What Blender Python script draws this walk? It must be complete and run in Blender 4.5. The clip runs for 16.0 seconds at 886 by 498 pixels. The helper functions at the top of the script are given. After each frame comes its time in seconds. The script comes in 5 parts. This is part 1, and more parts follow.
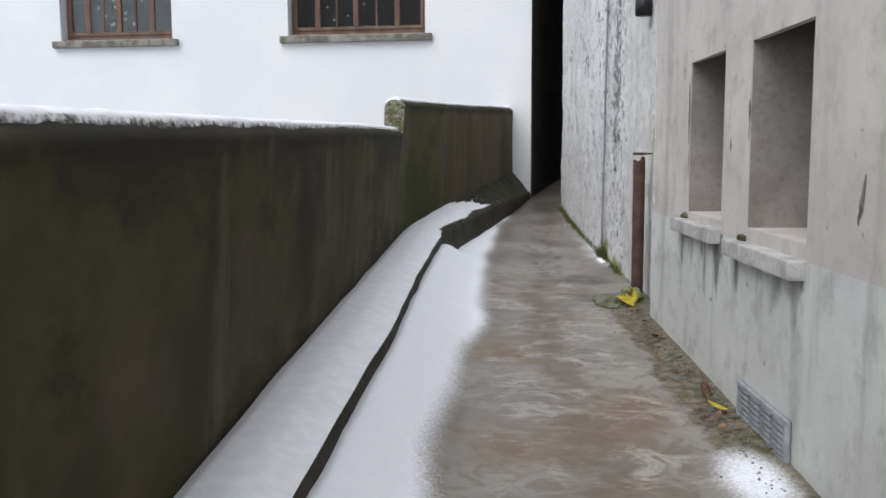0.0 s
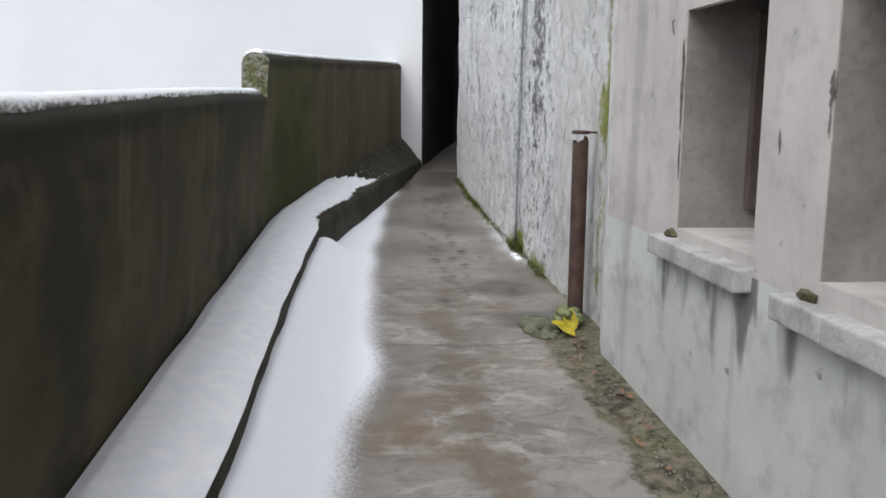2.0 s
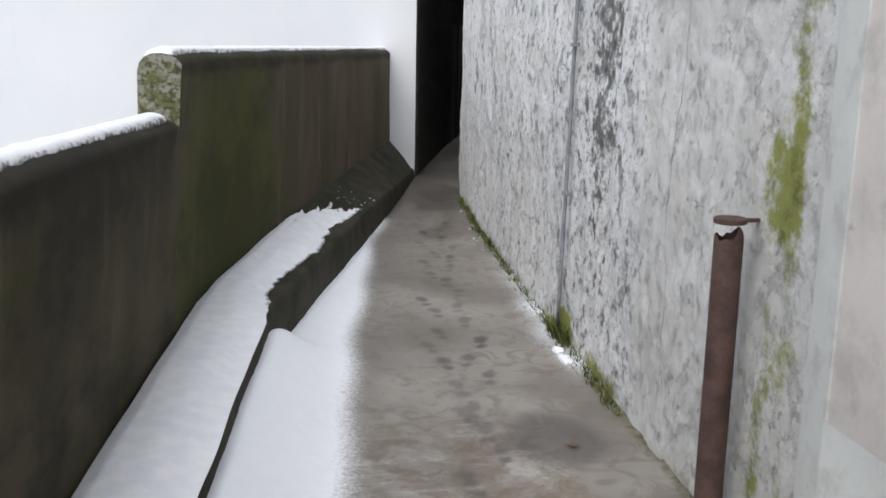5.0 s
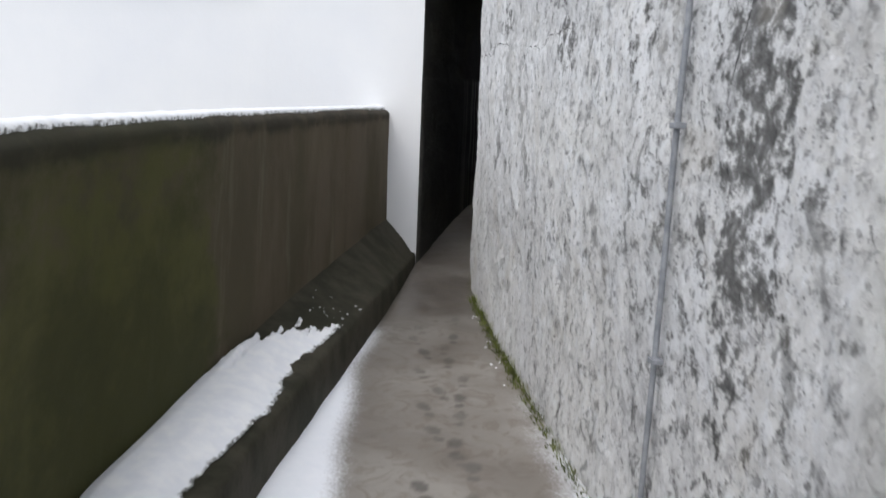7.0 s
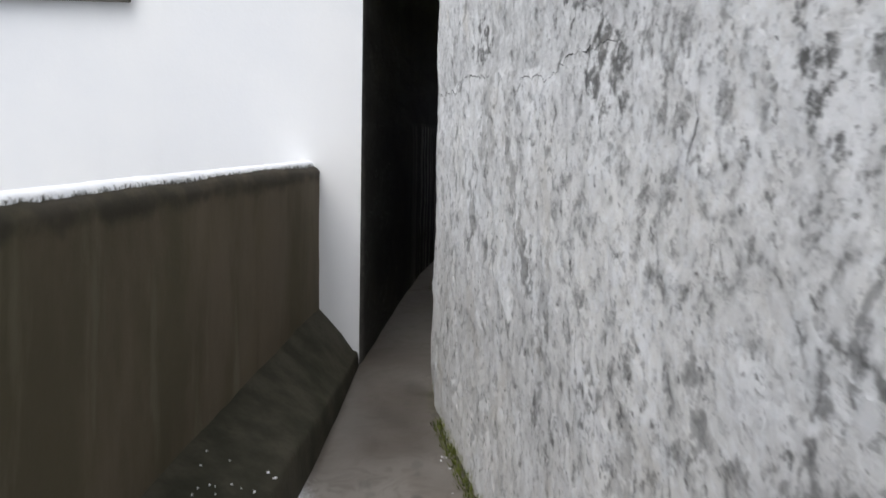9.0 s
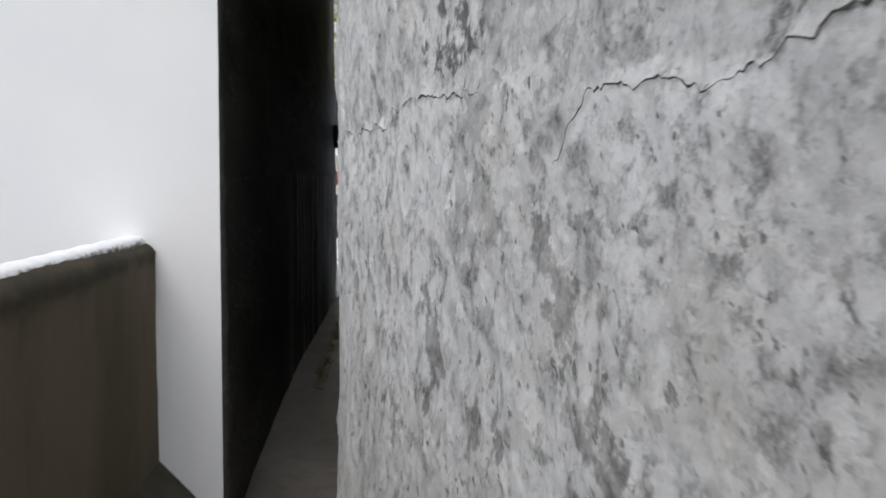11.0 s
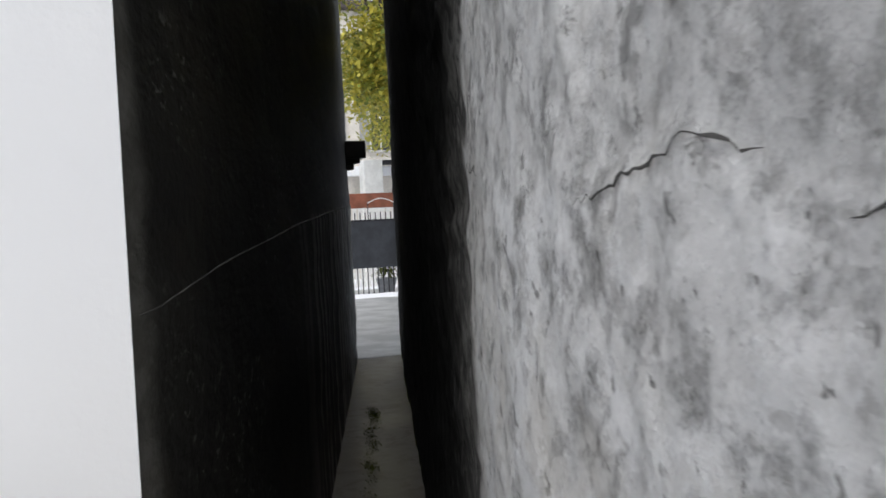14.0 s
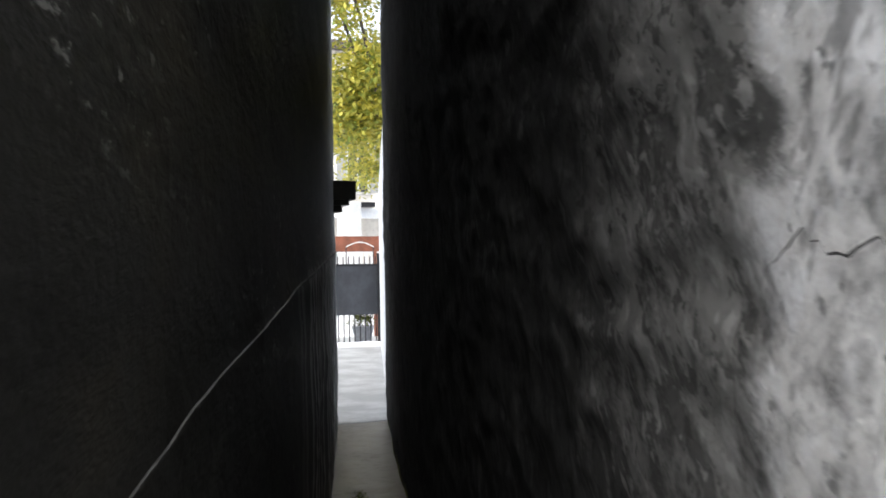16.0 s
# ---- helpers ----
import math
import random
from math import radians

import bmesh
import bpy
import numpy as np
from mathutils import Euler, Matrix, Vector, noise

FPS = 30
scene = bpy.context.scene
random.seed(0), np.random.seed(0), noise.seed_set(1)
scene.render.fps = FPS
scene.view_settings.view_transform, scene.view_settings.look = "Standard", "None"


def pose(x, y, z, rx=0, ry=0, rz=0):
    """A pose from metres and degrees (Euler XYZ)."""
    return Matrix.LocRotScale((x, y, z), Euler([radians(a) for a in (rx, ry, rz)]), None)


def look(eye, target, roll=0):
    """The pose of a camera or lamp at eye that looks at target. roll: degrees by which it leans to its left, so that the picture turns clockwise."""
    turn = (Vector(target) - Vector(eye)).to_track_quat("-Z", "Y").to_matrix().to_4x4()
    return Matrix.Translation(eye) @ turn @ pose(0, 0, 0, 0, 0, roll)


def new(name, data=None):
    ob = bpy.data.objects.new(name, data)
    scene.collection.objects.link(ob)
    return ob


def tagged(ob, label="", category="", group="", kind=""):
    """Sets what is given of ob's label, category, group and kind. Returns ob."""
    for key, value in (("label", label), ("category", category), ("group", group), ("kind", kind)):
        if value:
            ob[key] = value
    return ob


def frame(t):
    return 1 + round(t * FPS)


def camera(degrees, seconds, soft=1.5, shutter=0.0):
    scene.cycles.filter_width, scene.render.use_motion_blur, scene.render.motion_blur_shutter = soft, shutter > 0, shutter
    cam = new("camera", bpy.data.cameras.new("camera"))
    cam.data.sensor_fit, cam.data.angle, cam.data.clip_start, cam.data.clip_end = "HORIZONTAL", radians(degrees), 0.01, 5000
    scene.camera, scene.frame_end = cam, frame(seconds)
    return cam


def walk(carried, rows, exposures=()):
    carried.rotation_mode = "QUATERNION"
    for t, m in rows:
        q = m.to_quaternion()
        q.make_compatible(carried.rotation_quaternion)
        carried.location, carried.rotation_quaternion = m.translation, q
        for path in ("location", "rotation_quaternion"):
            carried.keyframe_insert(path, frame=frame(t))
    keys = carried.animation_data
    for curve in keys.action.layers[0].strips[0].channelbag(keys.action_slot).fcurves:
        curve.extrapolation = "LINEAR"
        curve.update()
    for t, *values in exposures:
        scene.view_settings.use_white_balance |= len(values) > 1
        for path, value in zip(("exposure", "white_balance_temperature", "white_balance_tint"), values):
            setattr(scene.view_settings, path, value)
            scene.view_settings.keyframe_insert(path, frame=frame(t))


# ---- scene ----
cam = camera(53.0, 16.0, soft=1.6, shutter=0.35)
PATH = [
    (0, (-0.051, 0.782, 1.779), (-0.108, 2.769, 1.559), -0.2),
    (0.5, (-0.108, 1.204, 1.783), (-0.088, 3.187, 1.52), 0.3),
    (1, (-0.112, 1.647, 1.811), (-0.047, 3.621, 1.492), -0.2),
    (1.5, (-0.064, 2.05, 1.871), (0.016, 4.022, 1.55), 0.3),
    (2, (-0.083, 2.506, 1.901), (0.128, 4.469, 1.578), 0.6),
    (2.5, (-0.063, 2.98, 1.935), (0.161, 4.939, 1.599), -0.4),
    (3, (-0.117, 3.417, 1.952), (0.031, 5.371, 1.554), -0.4),
    (3.5, (-0.09, 3.786, 2.016), (0.101, 5.748, 1.677), -1.1),
    (3.7, (-0.046, 3.93, 2.052), (0.126, 5.896, 1.726), -1.2),
    (5.8, (0.062, 5.597, 2.182), (0.342, 7.534, 1.774), 2.2),
    (6, (0.095, 5.815, 2.191), (0.388, 7.761, 1.834), 1.3),
    (6.5, (0.199, 6.247, 2.243), (0.341, 8.211, 1.892), 1.3),
    (7, (0.196, 6.713, 2.304), (0.434, 8.679, 2.03), 2.3),
    (7.5, (0.278, 7.125, 2.325), (0.508, 9.101, 2.115), 2.2),
    (8, (0.276, 7.569, 2.301), (0.656, 9.524, 2.11), 2.7),
    (8.1, (0.303, 7.695, 2.332), (0.735, 9.638, 2.136), 2.3),
    (8.5, (0.34, 8.105, 2.358), (0.808, 10.041, 2.174), 1.7),
    (9, (0.374, 8.615, 2.427), (0.735, 10.574, 2.248), 1.1),
    (9.5, (0.355, 9.096, 2.5), (0.8, 11.045, 2.442), 1.4),
    (10, (0.447, 9.591, 2.54), (0.933, 11.531, 2.51), 0.7),
    (10.2, (0.46, 9.786, 2.546), (0.962, 11.721, 2.49), 0.7),
    (12.3, (0.805, 12.075, 2.700), (1.692, 13.864, 2.605), -1.6),
    (12.5, (0.838, 12.288, 2.729), (1.725, 14.077, 2.631), -1.6),
    (13, (0.819, 12.724, 2.762), (1.662, 14.534, 2.654), -1.7),
    (13.5, (0.889, 13.084, 2.796), (1.589, 14.956, 2.732), -2.0),
    (14, (0.924, 13.393, 2.820), (1.595, 15.276, 2.763), -2.8),
    (14.5, (0.889, 13.518, 2.804), (1.553, 15.405, 2.786), -3.5),
    (15, (0.937, 13.787, 2.853), (1.602, 15.673, 2.845), -3.3),
    (15.5, (0.979, 14.103, 2.882), (1.657, 15.985, 2.895), -1.4),
    (16, (1.017, 14.423, 2.907), (1.754, 16.282, 2.947), -1.0),
]
walk(cam, [(t, look(eye, target, roll)) for t, eye, target, roll in PATH],
     exposures=[(0, 0.47, 6300, 10), (6.5, 0.58, 6320, 10), (8.5, 0.58, 6400, 10), (10, 0.42, 6420, 10), (12.5, 0.38, 6520, 10), (13.5, 0.4, 6480, 10), (14, 0.5, 6450, 10), (14.5, 0.48, 6430, 10), (15, 0.42, 6420, 10), (15.5, 0.7, 6400, 10), (16, 1.5, 6450, 10)])

# ---- light: an overcast winter day ----
world = bpy.data.worlds.new("overcast_sky")
scene.world = world
world.use_nodes = True
wn = world.node_tree
sky = wn.nodes.new("ShaderNodeTexSky")
sky.sky_type = "NISHITA"
sky.sun_disc = False
sky.sun_elevation = radians(57)
sky.sun_rotation = radians(220)
sky.air_density, sky.dust_density, sky.ozone_density = 1.0, 2.0, 1.0
grey = wn.nodes.new("ShaderNodeHueSaturation")
grey.inputs["Saturation"].default_value = 0.36
wn.links.new(sky.outputs[0], grey.inputs["Color"])
back = wn.nodes["Background"]
wn.links.new(grey.outputs[0], back.inputs[0])
back.inputs[1].default_value = 0.15
sun_data = bpy.data.lights.new("sun", "SUN")
sun_data.energy, sun_data.angle, sun_data.color = 1.05, radians(50), (1.0, 0.99, 0.97)
sun = new("sun", sun_data)
sun.matrix_world = look((-8, -6, 20), (0, 6, 1))


# ---- materials ----
def col(c):
    return (c[0], c[1], c[2], 1.0)


class Mat:
    """A node material under construction."""

    def __init__(self, name):
        self.m = bpy.data.materials.new(name)
        self.m.use_nodes = True
        self.t = self.m.node_tree
        self.b = self.t.nodes["Principled BSDF"]
        self.co = self.t.nodes.new("ShaderNodeTexCoord").outputs["Object"]

    def node(self, kind, **values):
        n = self.t.nodes.new(kind)
        for key, v in values.items():
            n.inputs[key].default_value = v
        return n

    def link(self, a, b):
        self.t.links.new(a, b)

    def mapped(self, scale=(1, 1, 1)):
        n = self.node("ShaderNodeMapping", Scale=scale)
        self.link(self.co, n.inputs["Vector"])
        return n.outputs[0]

    def noise(self, scale, detail=6.0, rough=0.55, stretch=(1, 1, 1), distortion=0.0):
        n = self.node("ShaderNodeTexNoise", Scale=scale, Detail=detail, Roughness=rough, Distortion=distortion)
        self.link(self.mapped(stretch), n.inputs["Vector"])
        return n.outputs["Fac"]

    def slanted(self, scale, detail=6.0, rough=0.55, tilt=0.4, long=2.0, distortion=0.0, wide=1.45):
        """Noise drawn out along a slanting line in the plane of the wall."""
        m = self.node("ShaderNodeMapping", Rotation=(tilt, 0.0, 0.0), Scale=(1.0, wide, long))
        m.vector_type = "TEXTURE"
        self.link(self.co, m.inputs["Vector"])
        n = self.node("ShaderNodeTexNoise", Scale=scale, Detail=detail, Roughness=rough, Distortion=distortion)
        self.link(m.outputs[0], n.inputs["Vector"])
        return n.outputs["Fac"]

    def ramp(self, fac, a, b):
        n = self.t.nodes.new("ShaderNodeMapRange")
        n.interpolation_type = "SMOOTHSTEP"
        n.inputs["From Min"].default_value, n.inputs["From Max"].default_value = a, b
        self.link(fac, n.inputs["Value"])
        return n.outputs[0]

    def mix(self, fac, a, b):
        n = self.t.nodes.new("ShaderNodeMix")
        n.data_type = "RGBA"
        for socket, v in ((n.inputs["Factor"], fac), (n.inputs["A"], a), (n.inputs["B"], b)):
            if isinstance(v, (float, int)):
                socket.default_value = v
            elif isinstance(v, tuple):
                socket.default_value = col(v)
            else:
                self.link(v, socket)
        return n.outputs["Result"]

    def math(self, op, a, b=0.0):
        n = self.t.nodes.new("ShaderNodeMath")
        n.operation = op
        for socket, v in ((n.inputs[0], a), (n.inputs[1], b)):
            if isinstance(v, (float, int)):
                socket.default_value = v
            else:
                self.link(v, socket)
        return n.outputs[0]

    def attribute(self, name):
        n = self.t.nodes.new("ShaderNodeAttribute")
        n.attribute_name = name
        return n.outputs["Fac"]

    def random(self):
        return self.t.nodes.new("ShaderNodeObjectInfo").outputs["Random"]

    def island(self):
        return self.t.nodes.new("ShaderNodeNewGeometry").outputs["Random Per Island"]

    def up(self):
        """How far the surface faces upwards."""
        g = self.t.nodes.new("ShaderNodeNewGeometry")
        s = self.t.nodes.new("ShaderNodeSeparateXYZ")
        self.link(g.outputs["Normal"], s.inputs[0])
        return s.outputs["Z"]

    def height(self):
        s = self.t.nodes.new("ShaderNodeSeparateXYZ")
        self.link(self.co, s.inputs[0])
        return s.outputs["Z"]

    def bump(self, *layers):
        last = None
        for fac, strength, distance in layers:
            n = self.node("ShaderNodeBump", Strength=strength, Distance=distance)
            self.link(fac, n.inputs["Height"])
            if last is not None:
                self.link(last, n.inputs["Normal"])
            last = n.outputs[0]
        self.link(last, self.b.inputs["Normal"])

    def done(self, colour, rough=0.8, metal=0.0, spec=0.5):
        for socket, v in ((self.b.inputs["Base Color"], colour), (self.b.inputs["Roughness"], rough), (self.b.inputs["Metallic"], metal)):
            if isinstance(v, (float, int)):
                socket.default_value = v
            elif isinstance(v, tuple):
                socket.default_value = col(v)
            else:
                self.link(v, socket)
        self.b.inputs["Specular IOR Level"].default_value = spec
        return self.m


def plain(name, a, b, scale=8.0, rough=0.7, metal=0.0, bump=0.2, distance=0.004, stretch=(1, 1, 1)):
    """Two tones mixed by a coarse and a fine noise, with a fine relief."""
    k = Mat(name)
    coarse, fine = k.noise(scale, stretch=stretch), k.noise(scale * 9, 8.0)
    tone = k.mix(k.ramp(coarse, 0.35, 0.65), a, b)
    tone = k.mix(k.math("MULTIPLY", k.ramp(fine, 0.45, 0.75), 0.35), tone, tuple(v * 0.55 for v in a))
    k.bump((fine, bump, distance))
    return k.done(tone, rough, metal)


def make_white_render():
    k = Mat("white_render")
    big, fine, streak = k.noise(0.7), k.noise(60, 8), k.noise(3.0, stretch=(1, 1, 0.12))
    tone = k.mix(k.ramp(big, 0.3, 0.7), (0.70, 0.71, 0.73), (0.76, 0.76, 0.76))
    tone = k.mix(k.math("MULTIPLY", k.ramp(streak, 0.55, 0.8), 0.15), tone, (0.55, 0.56, 0.57))
    k.bump((fine, 0.25, 0.003), (k.noise(9), 0.2, 0.01))
    return k.done(tone, 0.9)


def make_grey_render(name, a, b, stain):
    k = Mat(name)
    big, mid, fine = k.noise(1.6, 7, 0.65), k.noise(5.0, 10, 0.68), k.noise(70, 8)
    streak = k.noise(4.5, 6, stretch=(1, 1, 0.1))
    tone = k.mix(k.ramp(big, 0.3, 0.7), a, b)
    tone = k.mix(k.math("MULTIPLY", k.ramp(mid, 0.48, 0.68), 0.55), tone, stain)
    tone = k.mix(k.math("MULTIPLY", k.ramp(streak, 0.56, 0.72), 0.4), tone, tuple(v * 0.8 for v in stain))
    spots = k.noise(13.0, 3)
    tone = k.mix(k.math("MULTIPLY", k.ramp(spots, 0.70, 0.76), 0.7), tone, tuple(v * 0.45 for v in stain))
    drip = k.attribute("drip")
    tone = k.mix(k.ramp(k.math("ADD", drip, k.math("MULTIPLY", mid, 0.4)), 0.45, 0.85), tone, (0.17, 0.17, 0.16))
    wash = k.attribute("wash")
    tone = k.mix(k.math("MULTIPLY", wash, 0.6), tone, (0.62, 0.62, 0.59))
    k.bump((fine, 0.3, 0.003), (mid, 0.35, 0.012))
    return k.done(tone, 0.88)


def make_rough_plaster():
    """Old lime plaster: pale trowelled skins, scraped slanting hollows, grain, pits and gouges."""
    k = Mat("rough_plaster")
    big, grain, fine = k.noise(0.8, 5), k.noise(26, 12, 0.78), k.noise(90, 8, 0.7)
    skin = k.slanted(5.0, 14, 0.76, 0.3, 1.25)
    flecks = k.slanted(18.0, 10, 0.72, 0.45, 1.55)
    scars = k.slanted(2.8, 10, 0.64, 0.42, 2.5, 0.25)
    gouge = k.slanted(9.0, 5, 0.6, 0.5, 2.8)
    pits = k.slanted(26, 4, 0.6, 1.1, 0.8)
    streaky = k.attribute("streaky")
    tone = k.mix(k.ramp(big, 0.35, 0.65), (0.71, 0.71, 0.71), (0.77, 0.76, 0.735))
    zone = k.math("ADD", 0.14, k.math("MULTIPLY", streaky, 0.86))
    tone = k.mix(k.math("MULTIPLY", k.ramp(skin, 0.47, 0.37), k.math("MULTIPLY", zone, 0.8)), tone, (0.43, 0.43, 0.43))
    tone = k.mix(k.math("MULTIPLY", k.ramp(skin, 0.50, 0.57), 0.75), tone, (0.85, 0.855, 0.86))
    scar = k.math("MULTIPLY", k.ramp(k.math("ADD", scars, k.math("MULTIPLY", k.math("SUBTRACT", flecks, 0.5), 0.25)), 0.60, 0.63), 0.5)
    tone = k.mix(scar, tone, k.mix(k.ramp(grain, 0.38, 0.62), (0.30, 0.297, 0.285), (0.50, 0.495, 0.48)))
    tone = k.mix(k.math("MULTIPLY", k.ramp(flecks, 0.55, 0.60), k.math("MULTIPLY", zone, 0.85)), tone, (0.23, 0.228, 0.22))
    tone = k.mix(k.math("MULTIPLY", k.ramp(flecks, 0.45, 0.34), 0.65), tone, (0.83, 0.84, 0.85))
    tone = k.mix(k.math("MULTIPLY", k.ramp(grain, 0.53, 0.61), k.math("ADD", 0.16, k.math("MULTIPLY", zone, 0.30))), tone, (0.30, 0.297, 0.29))
    tone = k.mix(k.math("MULTIPLY", k.ramp(grain, 0.46, 0.38), 0.45), tone, (0.84, 0.84, 0.84))
    tone = k.mix(k.math("MULTIPLY", k.ramp(gouge, 0.65, 0.68), 0.65), tone, (0.19, 0.19, 0.185))
    tone = k.mix(k.math("MULTIPLY", k.ramp(pits, 0.635, 0.675), 0.75), tone, (0.20, 0.197, 0.19))
    marks = k.slanted(36.0, 6, 0.62, 0.4, 1.4)
    tone = k.mix(k.math("MULTIPLY", k.ramp(marks, 0.58, 0.62), k.math("ADD", 0.18, k.math("MULTIPLY", zone, 0.5))), tone, (0.26, 0.257, 0.25))
    tone = k.mix(k.math("MULTIPLY", k.ramp(marks, 0.42, 0.38), 0.5), tone, (0.86, 0.86, 0.86))
    upper = k.attribute("upper")
    tone = k.mix(k.math("MULTIPLY", upper, 0.45), tone, k.mix(k.ramp(grain, 0.40, 0.60), (0.68, 0.68, 0.67), (0.42, 0.418, 0.41)))
    scrape = k.math("ADD", k.attribute("scrape"), k.math("MULTIPLY", k.math("SUBTRACT", flecks, 0.5), 3.6))
    tone = k.mix(k.math("MULTIPLY", k.ramp(scrape, 0.50, 0.85), 0.68), tone, k.mix(k.ramp(grain, 0.40, 0.60), (0.24, 0.238, 0.23), (0.36, 0.357, 0.345)))
    grime = k.attribute("grime")
    tone = k.mix(k.math("MULTIPLY", k.ramp(k.math("ADD", k.math("MULTIPLY", grime, 0.30), flecks), 0.60, 0.70), 0.85), tone, (0.15, 0.148, 0.143))
    pale = k.attribute("pale")
    tone = k.mix(k.math("MULTIPLY", k.ramp(k.math("ADD", pale, k.math("MULTIPLY", skin, 0.4)), 0.5, 0.8), 0.7), tone, k.mix(k.ramp(skin, 0.42, 0.62), (0.60, 0.585, 0.545), (0.74, 0.735, 0.70)))
    warm = k.noise(3.3, 6)
    tone = k.mix(k.math("MULTIPLY", k.ramp(warm, 0.56, 0.72), 0.28), tone, (0.53, 0.48, 0.40))
    # dark flaked plaster past the crack, with the passage's shade painted in, blacker inwards
    passage_dark = k.attribute("passage_dark")
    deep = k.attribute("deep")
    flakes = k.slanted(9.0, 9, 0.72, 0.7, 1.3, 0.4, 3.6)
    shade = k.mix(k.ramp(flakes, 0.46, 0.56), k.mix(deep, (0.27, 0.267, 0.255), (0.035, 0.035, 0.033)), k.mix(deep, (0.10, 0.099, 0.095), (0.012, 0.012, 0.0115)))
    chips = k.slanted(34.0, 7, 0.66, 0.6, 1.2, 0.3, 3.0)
    # paler and darker flecks paint the flakes' highlights and hollows into the colour
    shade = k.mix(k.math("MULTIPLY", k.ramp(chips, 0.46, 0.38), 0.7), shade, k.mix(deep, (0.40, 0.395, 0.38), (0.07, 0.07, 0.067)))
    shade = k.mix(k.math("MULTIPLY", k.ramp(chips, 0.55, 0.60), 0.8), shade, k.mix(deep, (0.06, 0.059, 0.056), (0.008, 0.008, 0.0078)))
    tone = k.mix(k.ramp(k.math("ADD", passage_dark, k.math("MULTIPLY", k.math("SUBTRACT", flakes, 0.5), 1.6)), 0.30, 0.70), tone, shade)
    moss = k.attribute("moss")
    green = k.mix(k.noise(22, 8, 0.7), (0.10, 0.11, 0.015), (0.42, 0.43, 0.14))
    tone = k.mix(k.ramp(k.math("ADD", moss, k.math("MULTIPLY", k.noise(11, 12, 0.75), 0.9)), 0.86, 1.08), tone, green)
    hollow = k.math("MULTIPLY", k.ramp(flecks, 0.52, 0.66), -1.0)
    dents = k.math("MULTIPLY", k.math("ADD", k.ramp(gouge, 0.63, 0.69), k.ramp(pits, 0.62, 0.69)), -1.0)
    k.bump((fine, 0.4, 0.003), (grain, 0.8, 0.012), (k.ramp(marks, 0.64, 0.40), 0.6, 0.005), (hollow, 0.8, 0.008), (dents, 0.7, 0.007), (k.math("MULTIPLY", k.ramp(flakes, 0.56, 0.44), passage_dark), 0.9, 0.014), (k.math("MULTIPLY", k.ramp(chips, 0.60, 0.38), passage_dark), 0.8, 0.007), (skin, 0.5, 0.03))
    return k.done(tone, 0.88, 0.0, 0.25)


def make_mossy_render():
    """Dark wet render of the parapet, brown with olive algae and pale runs."""
    k = Mat("mossy_render")
    big, mid, fine = k.noise(1.3, 6), k.noise(7.0, 9, 0.65, (1, 0.6, 0.9)), k.noise(60, 8)
    algae, run = k.noise(1.7, 9, 0.66, (1, 0.5, 0.8)), k.noise(5.0, 7, 0.6, (1, 0.7, 0.12))
    tone = k.mix(k.ramp(big, 0.38, 0.62), (0.050, 0.043, 0.027), (0.090, 0.075, 0.049))
    tone = k.mix(k.math("MULTIPLY", k.ramp(algae, 0.46, 0.60), 0.65), tone, (0.062, 0.059, 0.022))
    tone = k.mix(k.math("MULTIPLY", k.ramp(k.noise(1.5, 10, 0.68, (1, 0.5, 0.8)), 0.48, 0.60), 0.8), tone, (0.028, 0.026, 0.018))
    tone = k.mix(k.math("MULTIPLY", k.ramp(mid, 0.54, 0.70), 0.4), tone, (0.032, 0.030, 0.019))
    brown = k.attribute("brown")
    tone = k.mix(k.math("MULTIPLY", k.ramp(k.math("ADD", brown, k.math("MULTIPLY", algae, 0.3)), 0.5, 1.0), 0.8), tone, k.mix(k.ramp(k.noise(1.6, 6, 0.6, (1, 1, 0.35)), 0.4, 0.62), (0.130, 0.103, 0.072), (0.084, 0.071, 0.044)))
    tone = k.mix(k.math("MULTIPLY", k.ramp(run, 0.56, 0.68), 0.26), tone, (0.19, 0.18, 0.125))
    tone = k.mix(k.math("MULTIPLY", k.ramp(k.math("ADD", k.attribute("green"), k.math("MULTIPLY", k.math("SUBTRACT", mid, 0.5), 1.2)), 0.35, 0.75), 0.75), tone, k.mix(k.ramp(algae, 0.42, 0.58), (0.080, 0.083, 0.022), (0.045, 0.048, 0.014)))
    tone = k.mix(k.math("MULTIPLY", k.attribute("cap"), k.ramp(k.math("ADD", k.attribute("cap"), mid), 0.9, 1.3)), tone, (0.022, 0.021, 0.016))
    k.bump((fine, 0.3, 0.003), (mid, 0.45, 0.012))
    return k.done(tone, 0.85, 0.0, 0.2)


def make_snow():
    k = Mat("snow")
    fine, mid = k.noise(120, 6), k.noise(14, 6)
    tone = k.mix(k.ramp(mid, 0.35, 0.7), (0.85, 0.87, 0.91), (0.93, 0.94, 0.955))
    dirt = k.noise(3.0, 6)
    tone = k.mix(k.math("MULTIPLY", k.ramp(dirt, 0.58, 0.8), 0.15), tone, (0.66, 0.67, 0.70))
    bare = k.attribute("bare")
    speckle = k.ramp(k.math("ADD", bare, k.math("MULTIPLY", k.math("SUBTRACT", k.noise(38, 8, 0.7), 0.5), 1.5)), 0.44, 0.80)
    tone = k.mix(speckle, tone, (0.045, 0.046, 0.032))
    k.bump((fine, 0.35, 0.004), (mid, 0.4, 0.02))
    return k.done(tone, 0.75)


